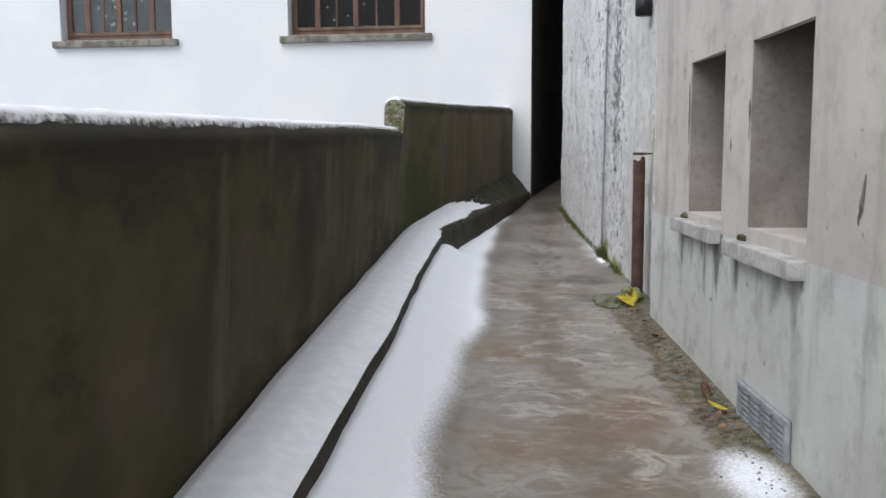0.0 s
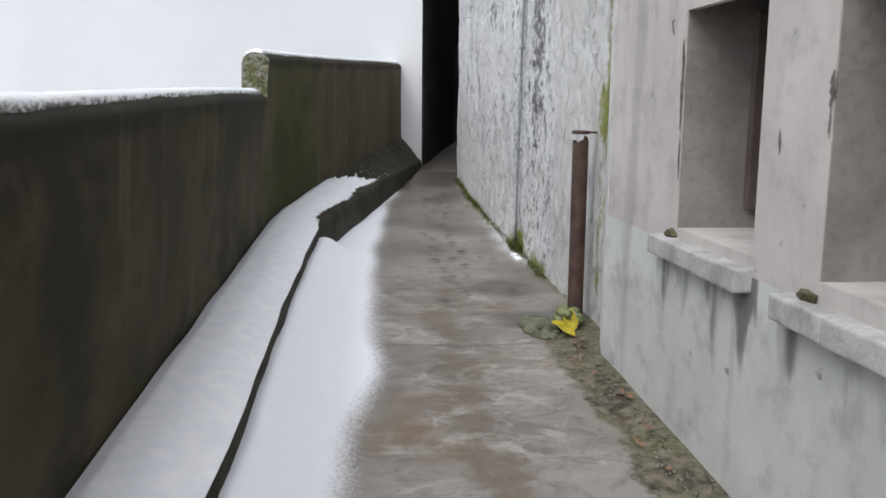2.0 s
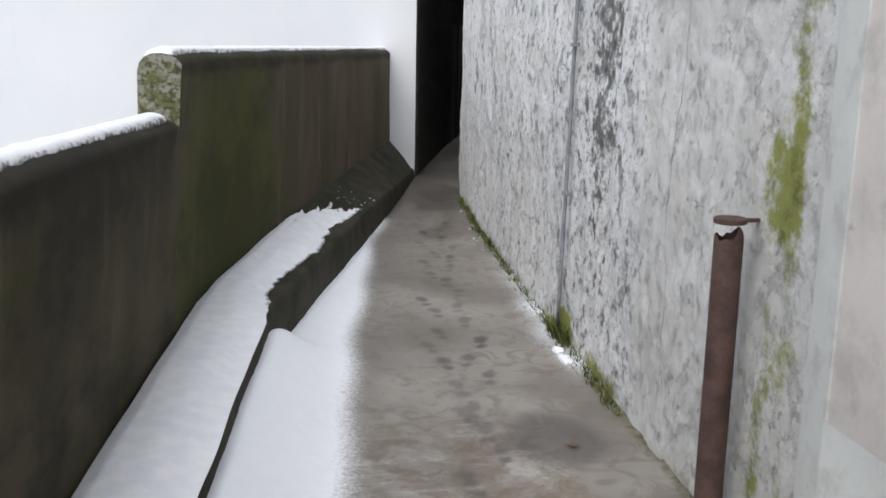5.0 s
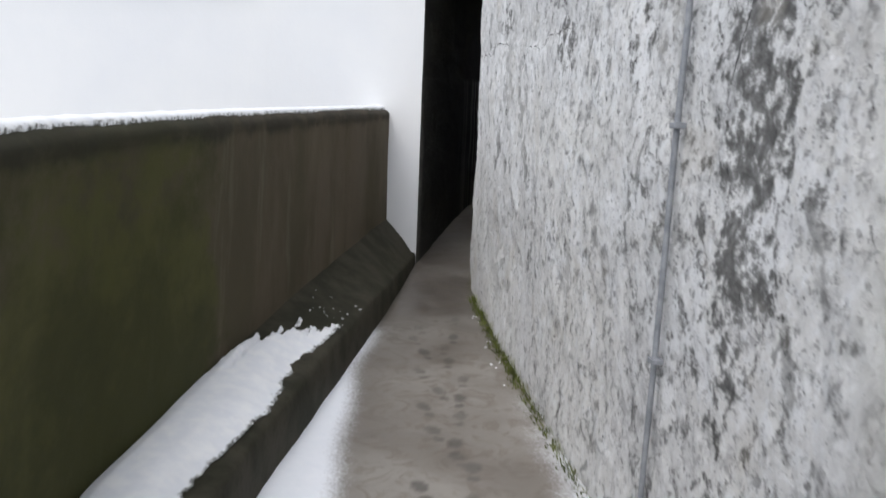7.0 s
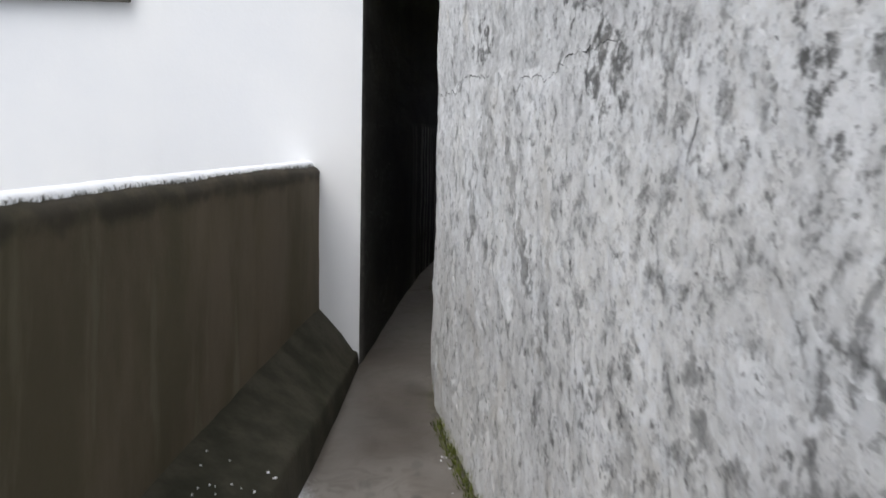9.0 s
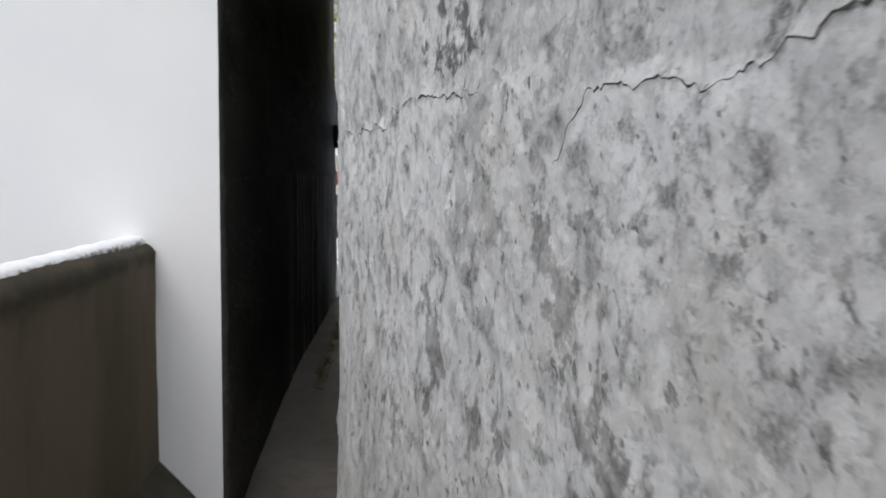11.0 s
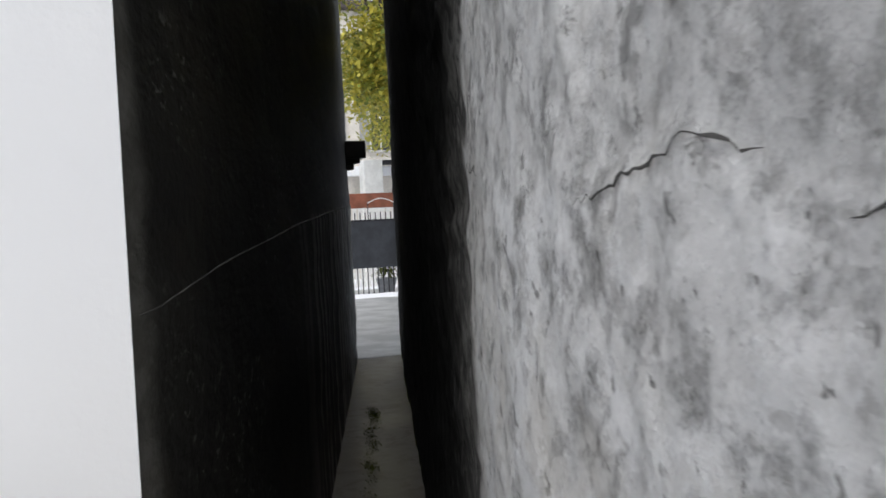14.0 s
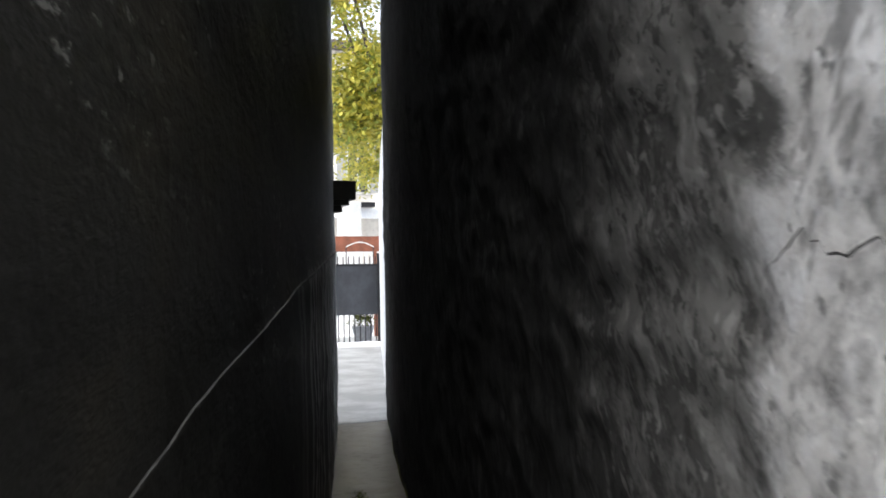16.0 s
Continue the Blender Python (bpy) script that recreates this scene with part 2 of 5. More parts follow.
def make_walkway():
    """Wet trodden concrete with silt swirls, wheel-thin slush and snow along one side."""
    k = Mat("wet_concrete_with_snow")
    big, mid, fine = k.noise(1.6, 6), k.noise(6.0, 9, 0.6, (1, 1, 1), 1.6), k.noise(55, 9)
    tone = k.mix(k.ramp(big, 0.35, 0.68), (0.175, 0.153, 0.131), (0.28, 0.258, 0.232))
    tone = k.mix(k.math("MULTIPLY", k.ramp(mid, 0.47, 0.62), 0.55), tone, (0.135, 0.110, 0.088))
    curl = k.noise(2.2, 6, 0.55, (0.7, 1.3, 1), 1.2)
    wave = k.math("ABSOLUTE", k.math("SUBTRACT", curl, 0.5))
    smear = k.math("MULTIPLY", k.ramp(k.noise(2.6, 8, 0.65), 0.40, 0.60), k.attribute("silt"))
    tone = k.mix(k.math("MULTIPLY", k.ramp(k.noise(1.1, 5), 0.50, 0.64), k.math("MULTIPLY", k.attribute("silt"), 0.85)), tone, (0.165, 0.115, 0.068))
    tone = k.mix(k.math("MULTIPLY", k.ramp(wave, 0.04, 0.0), k.math("MULTIPLY", smear, 0.75)), tone, (0.40, 0.375, 0.345))
    curl2 = k.math("ABSOLUTE", k.math("SUBTRACT", k.noise(6.5, 6, 0.6, (0.7, 1.3, 1), 1.0), 0.5))
    tone = k.mix(k.math("MULTIPLY", k.ramp(curl2, 0.05, 0.0), k.math("MULTIPLY", smear, 0.42)), tone, (0.42, 0.40, 0.37))
    mud = k.math("ADD", k.attribute("trail"), k.math("MULTIPLY", k.math("SUBTRACT", k.noise(5.0, 9, 0.7, (0.8, 1.2, 1), 0.8), 0.5), 2.2))
    tone = k.mix(k.math("MULTIPLY", k.ramp(mud, 0.45, 0.85), 0.7), tone, (0.125, 0.092, 0.062))
    grit = k.attribute("grit")
    g2 = k.mix(k.ramp(k.noise(16, 9, 0.7), 0.36, 0.64), k.mix(k.ramp(k.noise(3.5, 5), 0.42, 0.6), (0.035, 0.030, 0.016), (0.060, 0.062, 0.016)), (0.20, 0.175, 0.125))
    tone = k.mix(k.ramp(k.math("ADD", grit, k.math("MULTIPLY", k.noise(14, 9, 0.7), 1.1)), 0.85, 1.15), tone, g2)
    damp = k.attribute("damp")
    tone = k.mix(k.math("MULTIPLY", damp, 0.95), tone, (0.045, 0.040, 0.036))
    snow = k.ramp(k.math("ADD", k.attribute("snow"), k.math("MULTIPLY", k.math("SUBTRACT", k.noise(70, 4, 0.6), 0.5), 0.55)), 0.12, 0.64)
    white = k.mix(k.noise(20, 6), (0.80, 0.83, 0.88), (0.89, 0.90, 0.935))
    tone = k.mix(snow, tone, white)
    rough = k.mix(snow, k.mix(k.ramp(big, 0.3, 0.7), (0.30, 0.30, 0.30), (0.55, 0.55, 0.55)), (0.8, 0.8, 0.8))
    k.bump((fine, 0.22, 0.003), (mid, 0.22, 0.008), (k.noise(18, 6), 0.2, 0.008))
    return k.done(tone, rough, 0.0, 0.45)


def make_black_render():
    """Near-black render of the passage's damp wall."""
    k = Mat("near_black_render")
    flat = (1, 0.35, 1)
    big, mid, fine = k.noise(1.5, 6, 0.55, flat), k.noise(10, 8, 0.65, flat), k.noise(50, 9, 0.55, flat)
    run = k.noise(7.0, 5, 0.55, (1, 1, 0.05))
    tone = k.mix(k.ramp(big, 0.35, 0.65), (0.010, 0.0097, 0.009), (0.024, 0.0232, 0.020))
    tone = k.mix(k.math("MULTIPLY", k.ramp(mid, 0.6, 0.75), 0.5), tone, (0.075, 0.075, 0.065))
    # pale runs near the far end, brightened in colour for light from the court
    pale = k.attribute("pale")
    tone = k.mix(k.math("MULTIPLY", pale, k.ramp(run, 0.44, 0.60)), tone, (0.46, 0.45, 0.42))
    # pale dots paint the glints of the wet wall
    glint_specks = k.math("MULTIPLY", k.ramp(k.noise(42, 5, 0.7, flat), 0.58, 0.63), k.ramp(k.noise(3.0, 5, 0.6, flat), 0.46, 0.58))
    tone = k.mix(k.math("MULTIPLY", glint_specks, 0.85), tone, (0.20, 0.20, 0.185))
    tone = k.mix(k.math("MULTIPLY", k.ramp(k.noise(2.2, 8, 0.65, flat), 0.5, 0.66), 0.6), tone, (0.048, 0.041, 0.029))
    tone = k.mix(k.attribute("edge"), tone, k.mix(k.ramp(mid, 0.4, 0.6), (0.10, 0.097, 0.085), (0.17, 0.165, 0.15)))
    k.bump((fine, 0.5, 0.005), (k.noise(30, 6, 0.6, flat), 0.7, 0.010), (k.noise(9, 6, 0.55, flat), 0.35, 0.015))
    return k.done(tone, 0.55, 0.0, 0.3)


def make_glass():
    k = Mat("window_glass")
    k.b.inputs["IOR"].default_value = 1.5
    k.b.inputs["Transmission Weight"].default_value = 1.0
    return k.done((0.85, 0.90, 0.92), 0.02)


M_WHITE = make_white_render()
M_WALL_A = make_grey_render("warm_grey_render", (0.47, 0.435, 0.40), (0.60, 0.555, 0.515), (0.34, 0.312, 0.287))
M_REVEAL = plain("brown_grey_reveal_plaster", (0.25, 0.225, 0.205), (0.34, 0.31, 0.285), 4.0, 0.9, bump=0.4, distance=0.006)
M_PLINTH = make_grey_render("cool_grey_plinth", (0.52, 0.53, 0.495), (0.64, 0.65, 0.615), (0.31, 0.295, 0.283))
M_PLASTER = make_rough_plaster()
M_MOSSY = make_mossy_render()
M_SNOW = make_snow()
M_WALK = make_walkway()
M_BLACK_RENDER = make_black_render()
M_GLASS = make_glass()
M_KERB = plain("mossy_concrete", (0.028, 0.028, 0.018), (0.056, 0.051, 0.037), 4.0, 0.7, bump=0.4, distance=0.006)
M_KERB.node_tree.nodes["Principled BSDF"].inputs["Specular IOR Level"].default_value = 0.12
M_STONE = plain("weathered_sill_stone", (0.34, 0.33, 0.31), (0.52, 0.51, 0.49), 7.0, 0.85, bump=0.5, distance=0.006)
M_SILL = plain("mossy_sill_stone", (0.12, 0.112, 0.092), (0.28, 0.265, 0.235), 6.0, 0.9, bump=0.6, distance=0.01)
M_SHUTTER = plain("brown_shutter_paint", (0.10, 0.074, 0.064), (0.15, 0.115, 0.10), 5.0, 0.6)
M_WOOD = plain("brown_window_wood", (0.10, 0.056, 0.034), (0.17, 0.105, 0.070), 6.0, 0.5, stretch=(1, 1, 0.15))
M_RUST = plain("rusty_iron", (0.060, 0.034, 0.028), (0.105, 0.060, 0.048), 11.0, 0.8, 0.1, 0.6, 0.004)
M_CABLE = plain("grey_conduit", (0.20, 0.21, 0.23), (0.30, 0.31, 0.33), 20.0, 0.55)
M_BLACK = plain("black_iron", (0.012, 0.012, 0.014), (0.025, 0.025, 0.028), 9.0, 0.5, 0.3)
M_PANEL = plain("dark_grey_sheet", (0.020, 0.023, 0.028), (0.034, 0.038, 0.046), 3.0, 0.45)
M_GRILLE = plain("galvanised_grille", (0.33, 0.35, 0.38), (0.46, 0.48, 0.51), 12.0, 0.5, 0.3)
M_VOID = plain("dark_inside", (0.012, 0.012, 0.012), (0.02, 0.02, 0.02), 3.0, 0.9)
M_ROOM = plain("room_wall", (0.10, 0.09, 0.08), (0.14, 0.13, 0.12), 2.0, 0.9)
M_LEAF_Y = plain("yellow_leaf", (0.42, 0.33, 0.02), (0.62, 0.52, 0.05), 30.0, 0.6)
M_LEAF_B = plain("brown_leaf", (0.13, 0.08, 0.045), (0.27, 0.17, 0.10), 30.0, 0.7)
M_MOSS = plain("moss", (0.055, 0.070, 0.012), (0.15, 0.17, 0.035), 18.0, 0.95, bump=0.9, distance=0.01)
M_DRYMOSS = plain("dry_moss", (0.075, 0.065, 0.030), (0.16, 0.15, 0.09), 18.0, 0.95, bump=0.9, distance=0.01)
M_MOSSPALE = plain("frosted_moss", (0.15, 0.18, 0.06), (0.34, 0.37, 0.20), 22.0, 0.95, bump=0.9, distance=0.01)
M_MAT = plain("wet_moss_mat", (0.085, 0.090, 0.050), (0.19, 0.20, 0.13), 9.0, 0.7, bump=0.7, distance=0.008)
M_GRIT = plain("grit", (0.12, 0.10, 0.07), (0.32, 0.29, 0.25), 20.0, 0.9)
M_CRACK = plain("crack_shadow", (0.035, 0.034, 0.032), (0.06, 0.058, 0.055), 20.0, 0.95)
M_BEAM = plain("red_brown_beam", (0.17, 0.055, 0.028), (0.26, 0.085, 0.045), 4.0, 0.7)
M_CREAM = plain("cream_render", (0.62, 0.58, 0.52), (0.74, 0.70, 0.64), 1.2, 0.9)
M_PALEWOOD = plain("pale_paint", (0.66, 0.66, 0.64), (0.78, 0.78, 0.76), 4.0, 0.6)
M_SHADE = plain("grey_shutter_paint", (0.30, 0.30, 0.29), (0.40, 0.40, 0.39), 4.0, 0.7)
M_CONCRETE = plain("pale_wet_concrete", (0.30, 0.305, 0.30), (0.46, 0.465, 0.46), 1.8, 0.45)
M_BARK = plain("bark", (0.035, 0.028, 0.020), (0.075, 0.060, 0.045), 14.0, 0.9, bump=0.8, distance=0.02)
M_ROOF = plain("dark_roof_tile", (0.06, 0.05, 0.045), (0.11, 0.09, 0.08), 3.0, 0.8)
M_GROUND = plain("frosty_ground", (0.34, 0.35, 0.34), (0.60, 0.62, 0.65), 0.25, 0.9)


def make_foliage():
    k = Mat("autumn_leaves")
    tone = k.mix(k.island(), (0.12, 0.16, 0.015), (0.50, 0.42, 0.05))
    k.b.inputs["Transmission Weight"].default_value = 0.0
    return k.done(tone, 0.6)


M_FOLIAGE = make_foliage()


# ---- building helpers ----
def part(name, bm, material, parent=None, label="", smooth=False):
    me = bpy.data.meshes.new(name)
    bmesh.ops.recalc_face_normals(bm, faces=bm.faces)
    bm.to_mesh(me)
    bm.free()
    me.materials.append(material)
    if smooth:
        for p in me.polygons:
            p.use_smooth = True
    ob = new(name, me)
    if parent is not None:
        ob.parent = parent
        ob.matrix_parent_inverse = parent.matrix_basis.inverted()
    if label:
        ob["label"] = label
    return ob


def shared(name, me, parent, m):
    """A piece on mesh data that it shares."""
    ob = new(name, me)
    ob.parent = parent
    ob.matrix_parent_inverse = parent.matrix_basis.inverted()
    ob.matrix_basis = m
    return ob


def thing(name, place, label, category, group="", kind=""):
    ob = new(name)
    ob.location = place
    ob.matrix_basis = Matrix.Translation(place)
    ob.empty_display_size = 0.1
    return tagged(ob, label, category, group, kind)


def box(bm, x0, x1, y0, y1, z0, z1, m=None, bevel=0.0):
    r = bmesh.ops.create_cube(bm, size=1.0, matrix=Matrix.LocRotScale(((x0 + x1) / 2, (y0 + y1) / 2, (z0 + z1) / 2), None, (abs(x1 - x0), abs(y1 - y0), abs(z1 - z0))))
    verts = r["verts"]
    if bevel > 0:
        edges = list({e for v in verts for e in v.link_edges})
        verts = list({v for f in bmesh.ops.bevel(bm, geom=edges, offset=bevel, segments=2, affect="EDGES", profile=0.6)["faces"] for v in f.verts} | {v for v in verts if v.is_valid})
    if m is not None:
        bmesh.ops.transform(bm, matrix=m, verts=verts)
    return verts


def boxes(*args, m=None, bevel=0.0):
    bm = bmesh.new()
    for a in args:
        box(bm, *a, m=m, bevel=bevel)
    return bm


def tube(points, radius, sides=10, caps=True):
    bm = bmesh.new()
    pts = [Vector(p) for p in points]
    radii = radius if isinstance(radius, (list, tuple)) else [radius] * len(pts)
    rings = []
    for i, p in enumerate(pts):
        d = (pts[min(i + 1, len(pts) - 1)] - pts[max(i - 1, 0)]).normalized()
        u = d.cross(Vector((0.13, 0.31, 0.94)) if abs(d.z) < 0.9 else Vector((1, 0, 0))).normalized()
        v = d.cross(u)
        rings.append([bm.verts.new(p + radii[i] * (math.cos(a) * u + math.sin(a) * v)) for a in (2 * math.pi * n / sides for n in range(sides))])
    for a, b in zip(rings, rings[1:]):
        for n in range(sides):
            bm.faces.new((a[n], a[(n + 1) % sides], b[(n + 1) % sides], b[n]))
    if caps:
        bm.faces.new(rings[0])
        bm.faces.new(rings[-1])
    return bm


def blob(bm, place, size, seed, rough=0.35, cuts=3):
    r = bmesh.ops.create_icosphere(bm, subdivisions=cuts, radius=1.0)
    for v in r["verts"]:
        n = noise.noise(v.co * 1.7 + Vector((seed, seed * 0.7, 3)))
        w = noise.noise(v.co * 5.0 + Vector((seed, 1, seed)))
        v.co *= 1 + rough * n + rough * 0.5 * w
        v.co = Vector((v.co.x * size[0], v.co.y * size[1], v.co.z * size[2])) + Vector(place)


def lerp(y, ys, vs):
    return float(np.interp(y, ys, vs))


FLOOR_Y = (-6, 0, 7, 10, 11, 12.5, 14, 14.8, 16, 17, 18, 23.4, 30)
FLOOR_Z = (0.26, 0.44, 0.655, 0.735, 0.77, 0.86, 0.97, 1.03, 1.14, 1.23, 1.285, 1.318, 1.25)
KERB_Y = (-6, 3.2, 4.3, 5.1, 6.7, 8.2, 9.2, 9.7, 10.6, 11.85, 13.74, 14.86)
KERB_X = (-0.85, -0.545, -0.50, -0.45, -0.41, -0.35, -0.30, -0.22, -0.03, 0.255, 0.69, 0.93)
PAR_Y = (-6, 3.1, 4.34, 6.2, 7.87, 9.3, 9.7, 11.05, 14.9)
PAR_X = (-1.09, -0.865, -0.84, -0.775, -0.72, -0.68, -0.63, -0.36, 0.66)
WALL_A, WALL_B, CORNER_Y = 1.183, 1.30, 7.00
RIGHT_Y = (7.0, 13.4, 14.0, 14.4, 15.0, 15.3, 16.0, 19.7, 23.44, 34.2)
RIGHT_X = (1.30, 1.30, 1.325, 1.385, 1.555, 1.65, 1.85, 2.875, 3.92, 7.24)
WHITE_X, WHITE_Y, LEFT_SLOPE = 0.925, 14.80, 0.2842
PASSAGE_END = 23.42


LEDGE = 0.28


def ledge_h(y, v=0.0):
    """Height of the ledge over the walkway, from the parapet (0) to the kerb's edge (1)."""
    inner, outer = lerp(y, (9.5, 10.5, 12.0, 13.5, 14.8), (0.28, 0.32, 0.385, 0.42, 0.43)), lerp(y, (11.0, 12.5, 14.8), (0.28, 0.26, 0.11))
    return inner + (outer - inner) * v


def floor_z(y):
    return lerp(y, FLOOR_Y, FLOOR_Z)


def kerb_x(y):
    return lerp(y, KERB_Y, KERB_X)


def par_x(y):
    return lerp(y, PAR_Y, PAR_X)


def right_x(y):
    return lerp(y, RIGHT_Y, RIGHT_X)


def left_x(y):
    return WHITE_X + LEFT_SLOPE * (y - WHITE_Y)


def sheet(name, us, vs, at, material, layers=None, parent=None, smooth=True):
    """A grid mesh; at(u, v) gives the place, layers name -> f(u, v, place) give float attributes."""
    nu, nv = len(us), len(vs)
    verts = [at(u, v) for u in us for v in vs]
    faces = [(i * nv + j, (i + 1) * nv + j, (i + 1) * nv + j + 1, i * nv + j + 1) for i in range(nu - 1) for j in range(nv - 1)]
    me = bpy.data.meshes.new(name)
    me.from_pydata(verts, [], faces)
    me.materials.append(material)
    me.polygons.foreach_set("use_smooth", [smooth] * len(faces))
    for key, f in (layers or {}).items():
        a = me.attributes.new(key, "FLOAT", "POINT")
        a.data.foreach_set("value", [f(u, v, verts[i * nv + j]) for i, u in enumerate(us) for j, v in enumerate(vs)])
    ob = new(name, me)
    if parent is not None:
        ob.parent = parent
        ob.matrix_parent_inverse = parent.matrix_basis.inverted()
    return ob


def steps(a, b, d):
    return list(np.linspace(a, b, max(2, int(abs(b - a) / d) + 1)))


def fade(x, a, b):
    k = min(1.0, max(0.0, (x - a) / (b - a)))
    return k * k * (3 - 2 * k)


def nz(*p):
    return noise.noise(Vector(p))


# ---- ground and walkway ----
bm = bmesh.new()
box(bm, -400, 400, -400, 400, -0.6, -0.3)
tagged(part("ground", bm, M_GROUND), "frosty ground spreading round the houses", "ground", kind="structure")

SNOW_Y = (-6, 3.8, 4.84, 6.8, 8.1, 9.6, 11.1, 12.0, 12.7, 13.6)
SNOW_X = (-0.3, -0.20, -0.17, 0.05, 0.05, 0.14, 0.25, 0.36, 0.46, 0.45)


def walk_edges(y):
    if y < 14.8:
        return kerb_x(y) - 0.03, (WALL_A if y < CORNER_Y else right_x(y)) + 0.06
    return left_x(y) - 0.05, right_x(y) + 0.06


def walk_place(y, v):
    a, b = walk_edges(y)
    x = a + (b - a) * v
    z = floor_z(y) + 0.008 * nz(x * 1.3, y * 1.3, 0) + 0.003 * nz(x * 7, y * 7, 4)
    if y < 14.5:
        z += 0.030 * snow_at(y, v, (x, y, z)) + (0.165 + 0.02 * nz(y * 1.7, 0, 3)) * fade(x - kerb_x(y), 0.42, -0.02) * fade(y + 0.12 * nz(x * 6, y * 3, 2), 9.65, 9.1)
    if y < 8:
        z += 0.02 * fade(x, 0.95, 1.15)
    return (x, y, z)


def snow_at(y, v, p):
    x = p[0]
    edge = lerp(y, SNOW_Y, SNOW_X)
    s = fade(edge - x + 0.05 * nz(y * 1.3, 7, 0), -0.16, 0.22) * fade(y, 14.0, 12.6)
    right = fade(x, 1.0 - 0.1 * nz(y * 1.5, 2, 0), 1.30) * fade(y, 8.6, 9.2) * fade(y, 12.8, 10.0) * (0.42 + 0.15 * nz(y * 4, x * 4, 1))
    patch = fade(math.hypot((x - 1.0) / 0.17, (y - 3.95) / 0.42), 1.3, 0.2) * 0.55
    return max(s, right, patch)


def damp_at(y, v, p):
    x = p[0]
    mid = 0.5 * (left_x(y) + right_x(y))
    if y > 14.5:
        return max(0.55 * fade(y, 18.5, 15.5), 0.12 * fade(y, 23.3, 22.4) * fade(abs(x - mid), 0.05, 0.2))
    d = min(math.hypot((x - 1.0) / 0.30, (y - 7.45) / 0.16), math.hypot((x - 0.93) / 0.20, (y - 8.25) / 0.28))
    wet = max(0.55 * fade(d, 1.25, 0.7), (0.52 + 0.2 * nz(x * 4, y * 2, 8)) * fade(y, 11.6, 13.8), 0.6 * fade(abs(y - 6.98 - 0.03 * nz(x * 2.5, 1, 0)), 0.03, 0.0) * fade(x, -0.1, 0.1) * fade(x, 0.95, 0.85))
    for i in range(44):
        fy = 7.9 + 0.155 * i + 0.22 * nz(i * 5.3, 9, 0)
        fx = lerp(fy, (7.9, 11, 14.7), (0.62, 0.78, 1.12)) + 0.085 * (1 if i % 2 else -1) + 0.16 * nz(i * 3.1, 0.5, 0)
        skew = x - fx - 0.15 * (1 if i % 2 else -1) * (y - fy)
        r = min(math.hypot(skew / 0.043, (y - fy - 0.03) / 0.075), math.hypot(skew / 0.034, (y - fy + 0.085) / 0.035)) + 0.5 * abs(nz(x * 30, y * 30, i))
        if r < 1.3:
            wet = max(wet, max(0.0, 0.55 + 0.7 * nz(i * 1.7, 5, 0)) * fade(r, 1.15, 0.7))
    return wet


def grit_at(y, v, p):
    x = p[0]
    if y < CORNER_Y + 0.4:
        return 0.85 * fade(x, 0.84 + 0.10 * nz(y * 2, 0, 0) + 0.06 * nz(y * 7, x * 5, 3), 1.05)
    return 0.6 * fade(right_x(y) - x, 0.10, 0.0) * fade(y, 15, 14)


def silt_at(y, v, p):
    return fade(y, 9.6, 7.5) * fade(p[0], -0.2, 0.15) * fade(p[0], 1.0, 0.85)


def trail_at(y, v, p):
    mid = 0.45 + 0.10 * nz(y * 0.9, 3, 0)
    band = fade(abs(p[0] - mid), 0.30, 0.03) * fade(y, 9.4, 7.6)
    wide = 0.8 * fade(abs(y - 7.9), 1.1, 0.2) * fade(p[0], 0.0, 0.2) * fade(p[0], 1.1, 0.8)
    return 0.75 * max(band, wide)


ys = steps(-6, 2.4, 0.12) + steps(2.44, 15.0, 0.024) + steps(15.05, 23.4, 0.06)
walkway = sheet("walkway", ys, steps(0, 1, 0.013), walk_place, M_WALK, {"snow": snow_at, "damp": damp_at, "grit": grit_at, "silt": silt_at, "trail": trail_at})
tagged(walkway, "wet trodden concrete walkway with snow along the kerb", "walkway", kind="structure")

paving = sheet("courtyard_paving", steps(23.44, 36.4, 0.12), steps(0.8, 11.0, 0.3), lambda y, x: (x, y, lerp(y, (23.4, 34.2, 36.4), (1.30, 1.166, 1.16)) + 0.008 * nz(x * 0.9, y * 0.9, 6)), M_CONCRETE)
tagged(paving, "pale wet concrete paving of the court", "paving", kind="structure")

# ---- parapet with its ledge ----
def par_top(y):
    return lerp(y, (-6, 2.4, 5, 6.7, 8.8), (1.70, 1.845, 1.90, 1.94, 1.97)) if y < 8.8 else lerp(y, (8.8, 15), (2.24, 2.45))


THICK = 0.17


def lean(y, z):
    return 0.06 * fade(y, 12.5, 10.0) * max(0.0, z - floor_z(y) - LEDGE)


def par_profile(y, top):
    """Face, rounded coping and back, as (offset to the left, z)."""
    r = THICK / 2
    pts = [(0.0, floor_z(y) - 0.1)]
    for n in range(1, 13):
        pts.append((0.0, floor_z(y) - 0.1 + (top - r - floor_z(y) + 0.1) * n / 12))
    for n in range(1, 9):
        a = math.pi * n / 8
        pts.append((r - 1.12 * r * math.cos(a), top - r + r * math.sin(a)))
    pts.append((THICK, -0.2))
    return pts


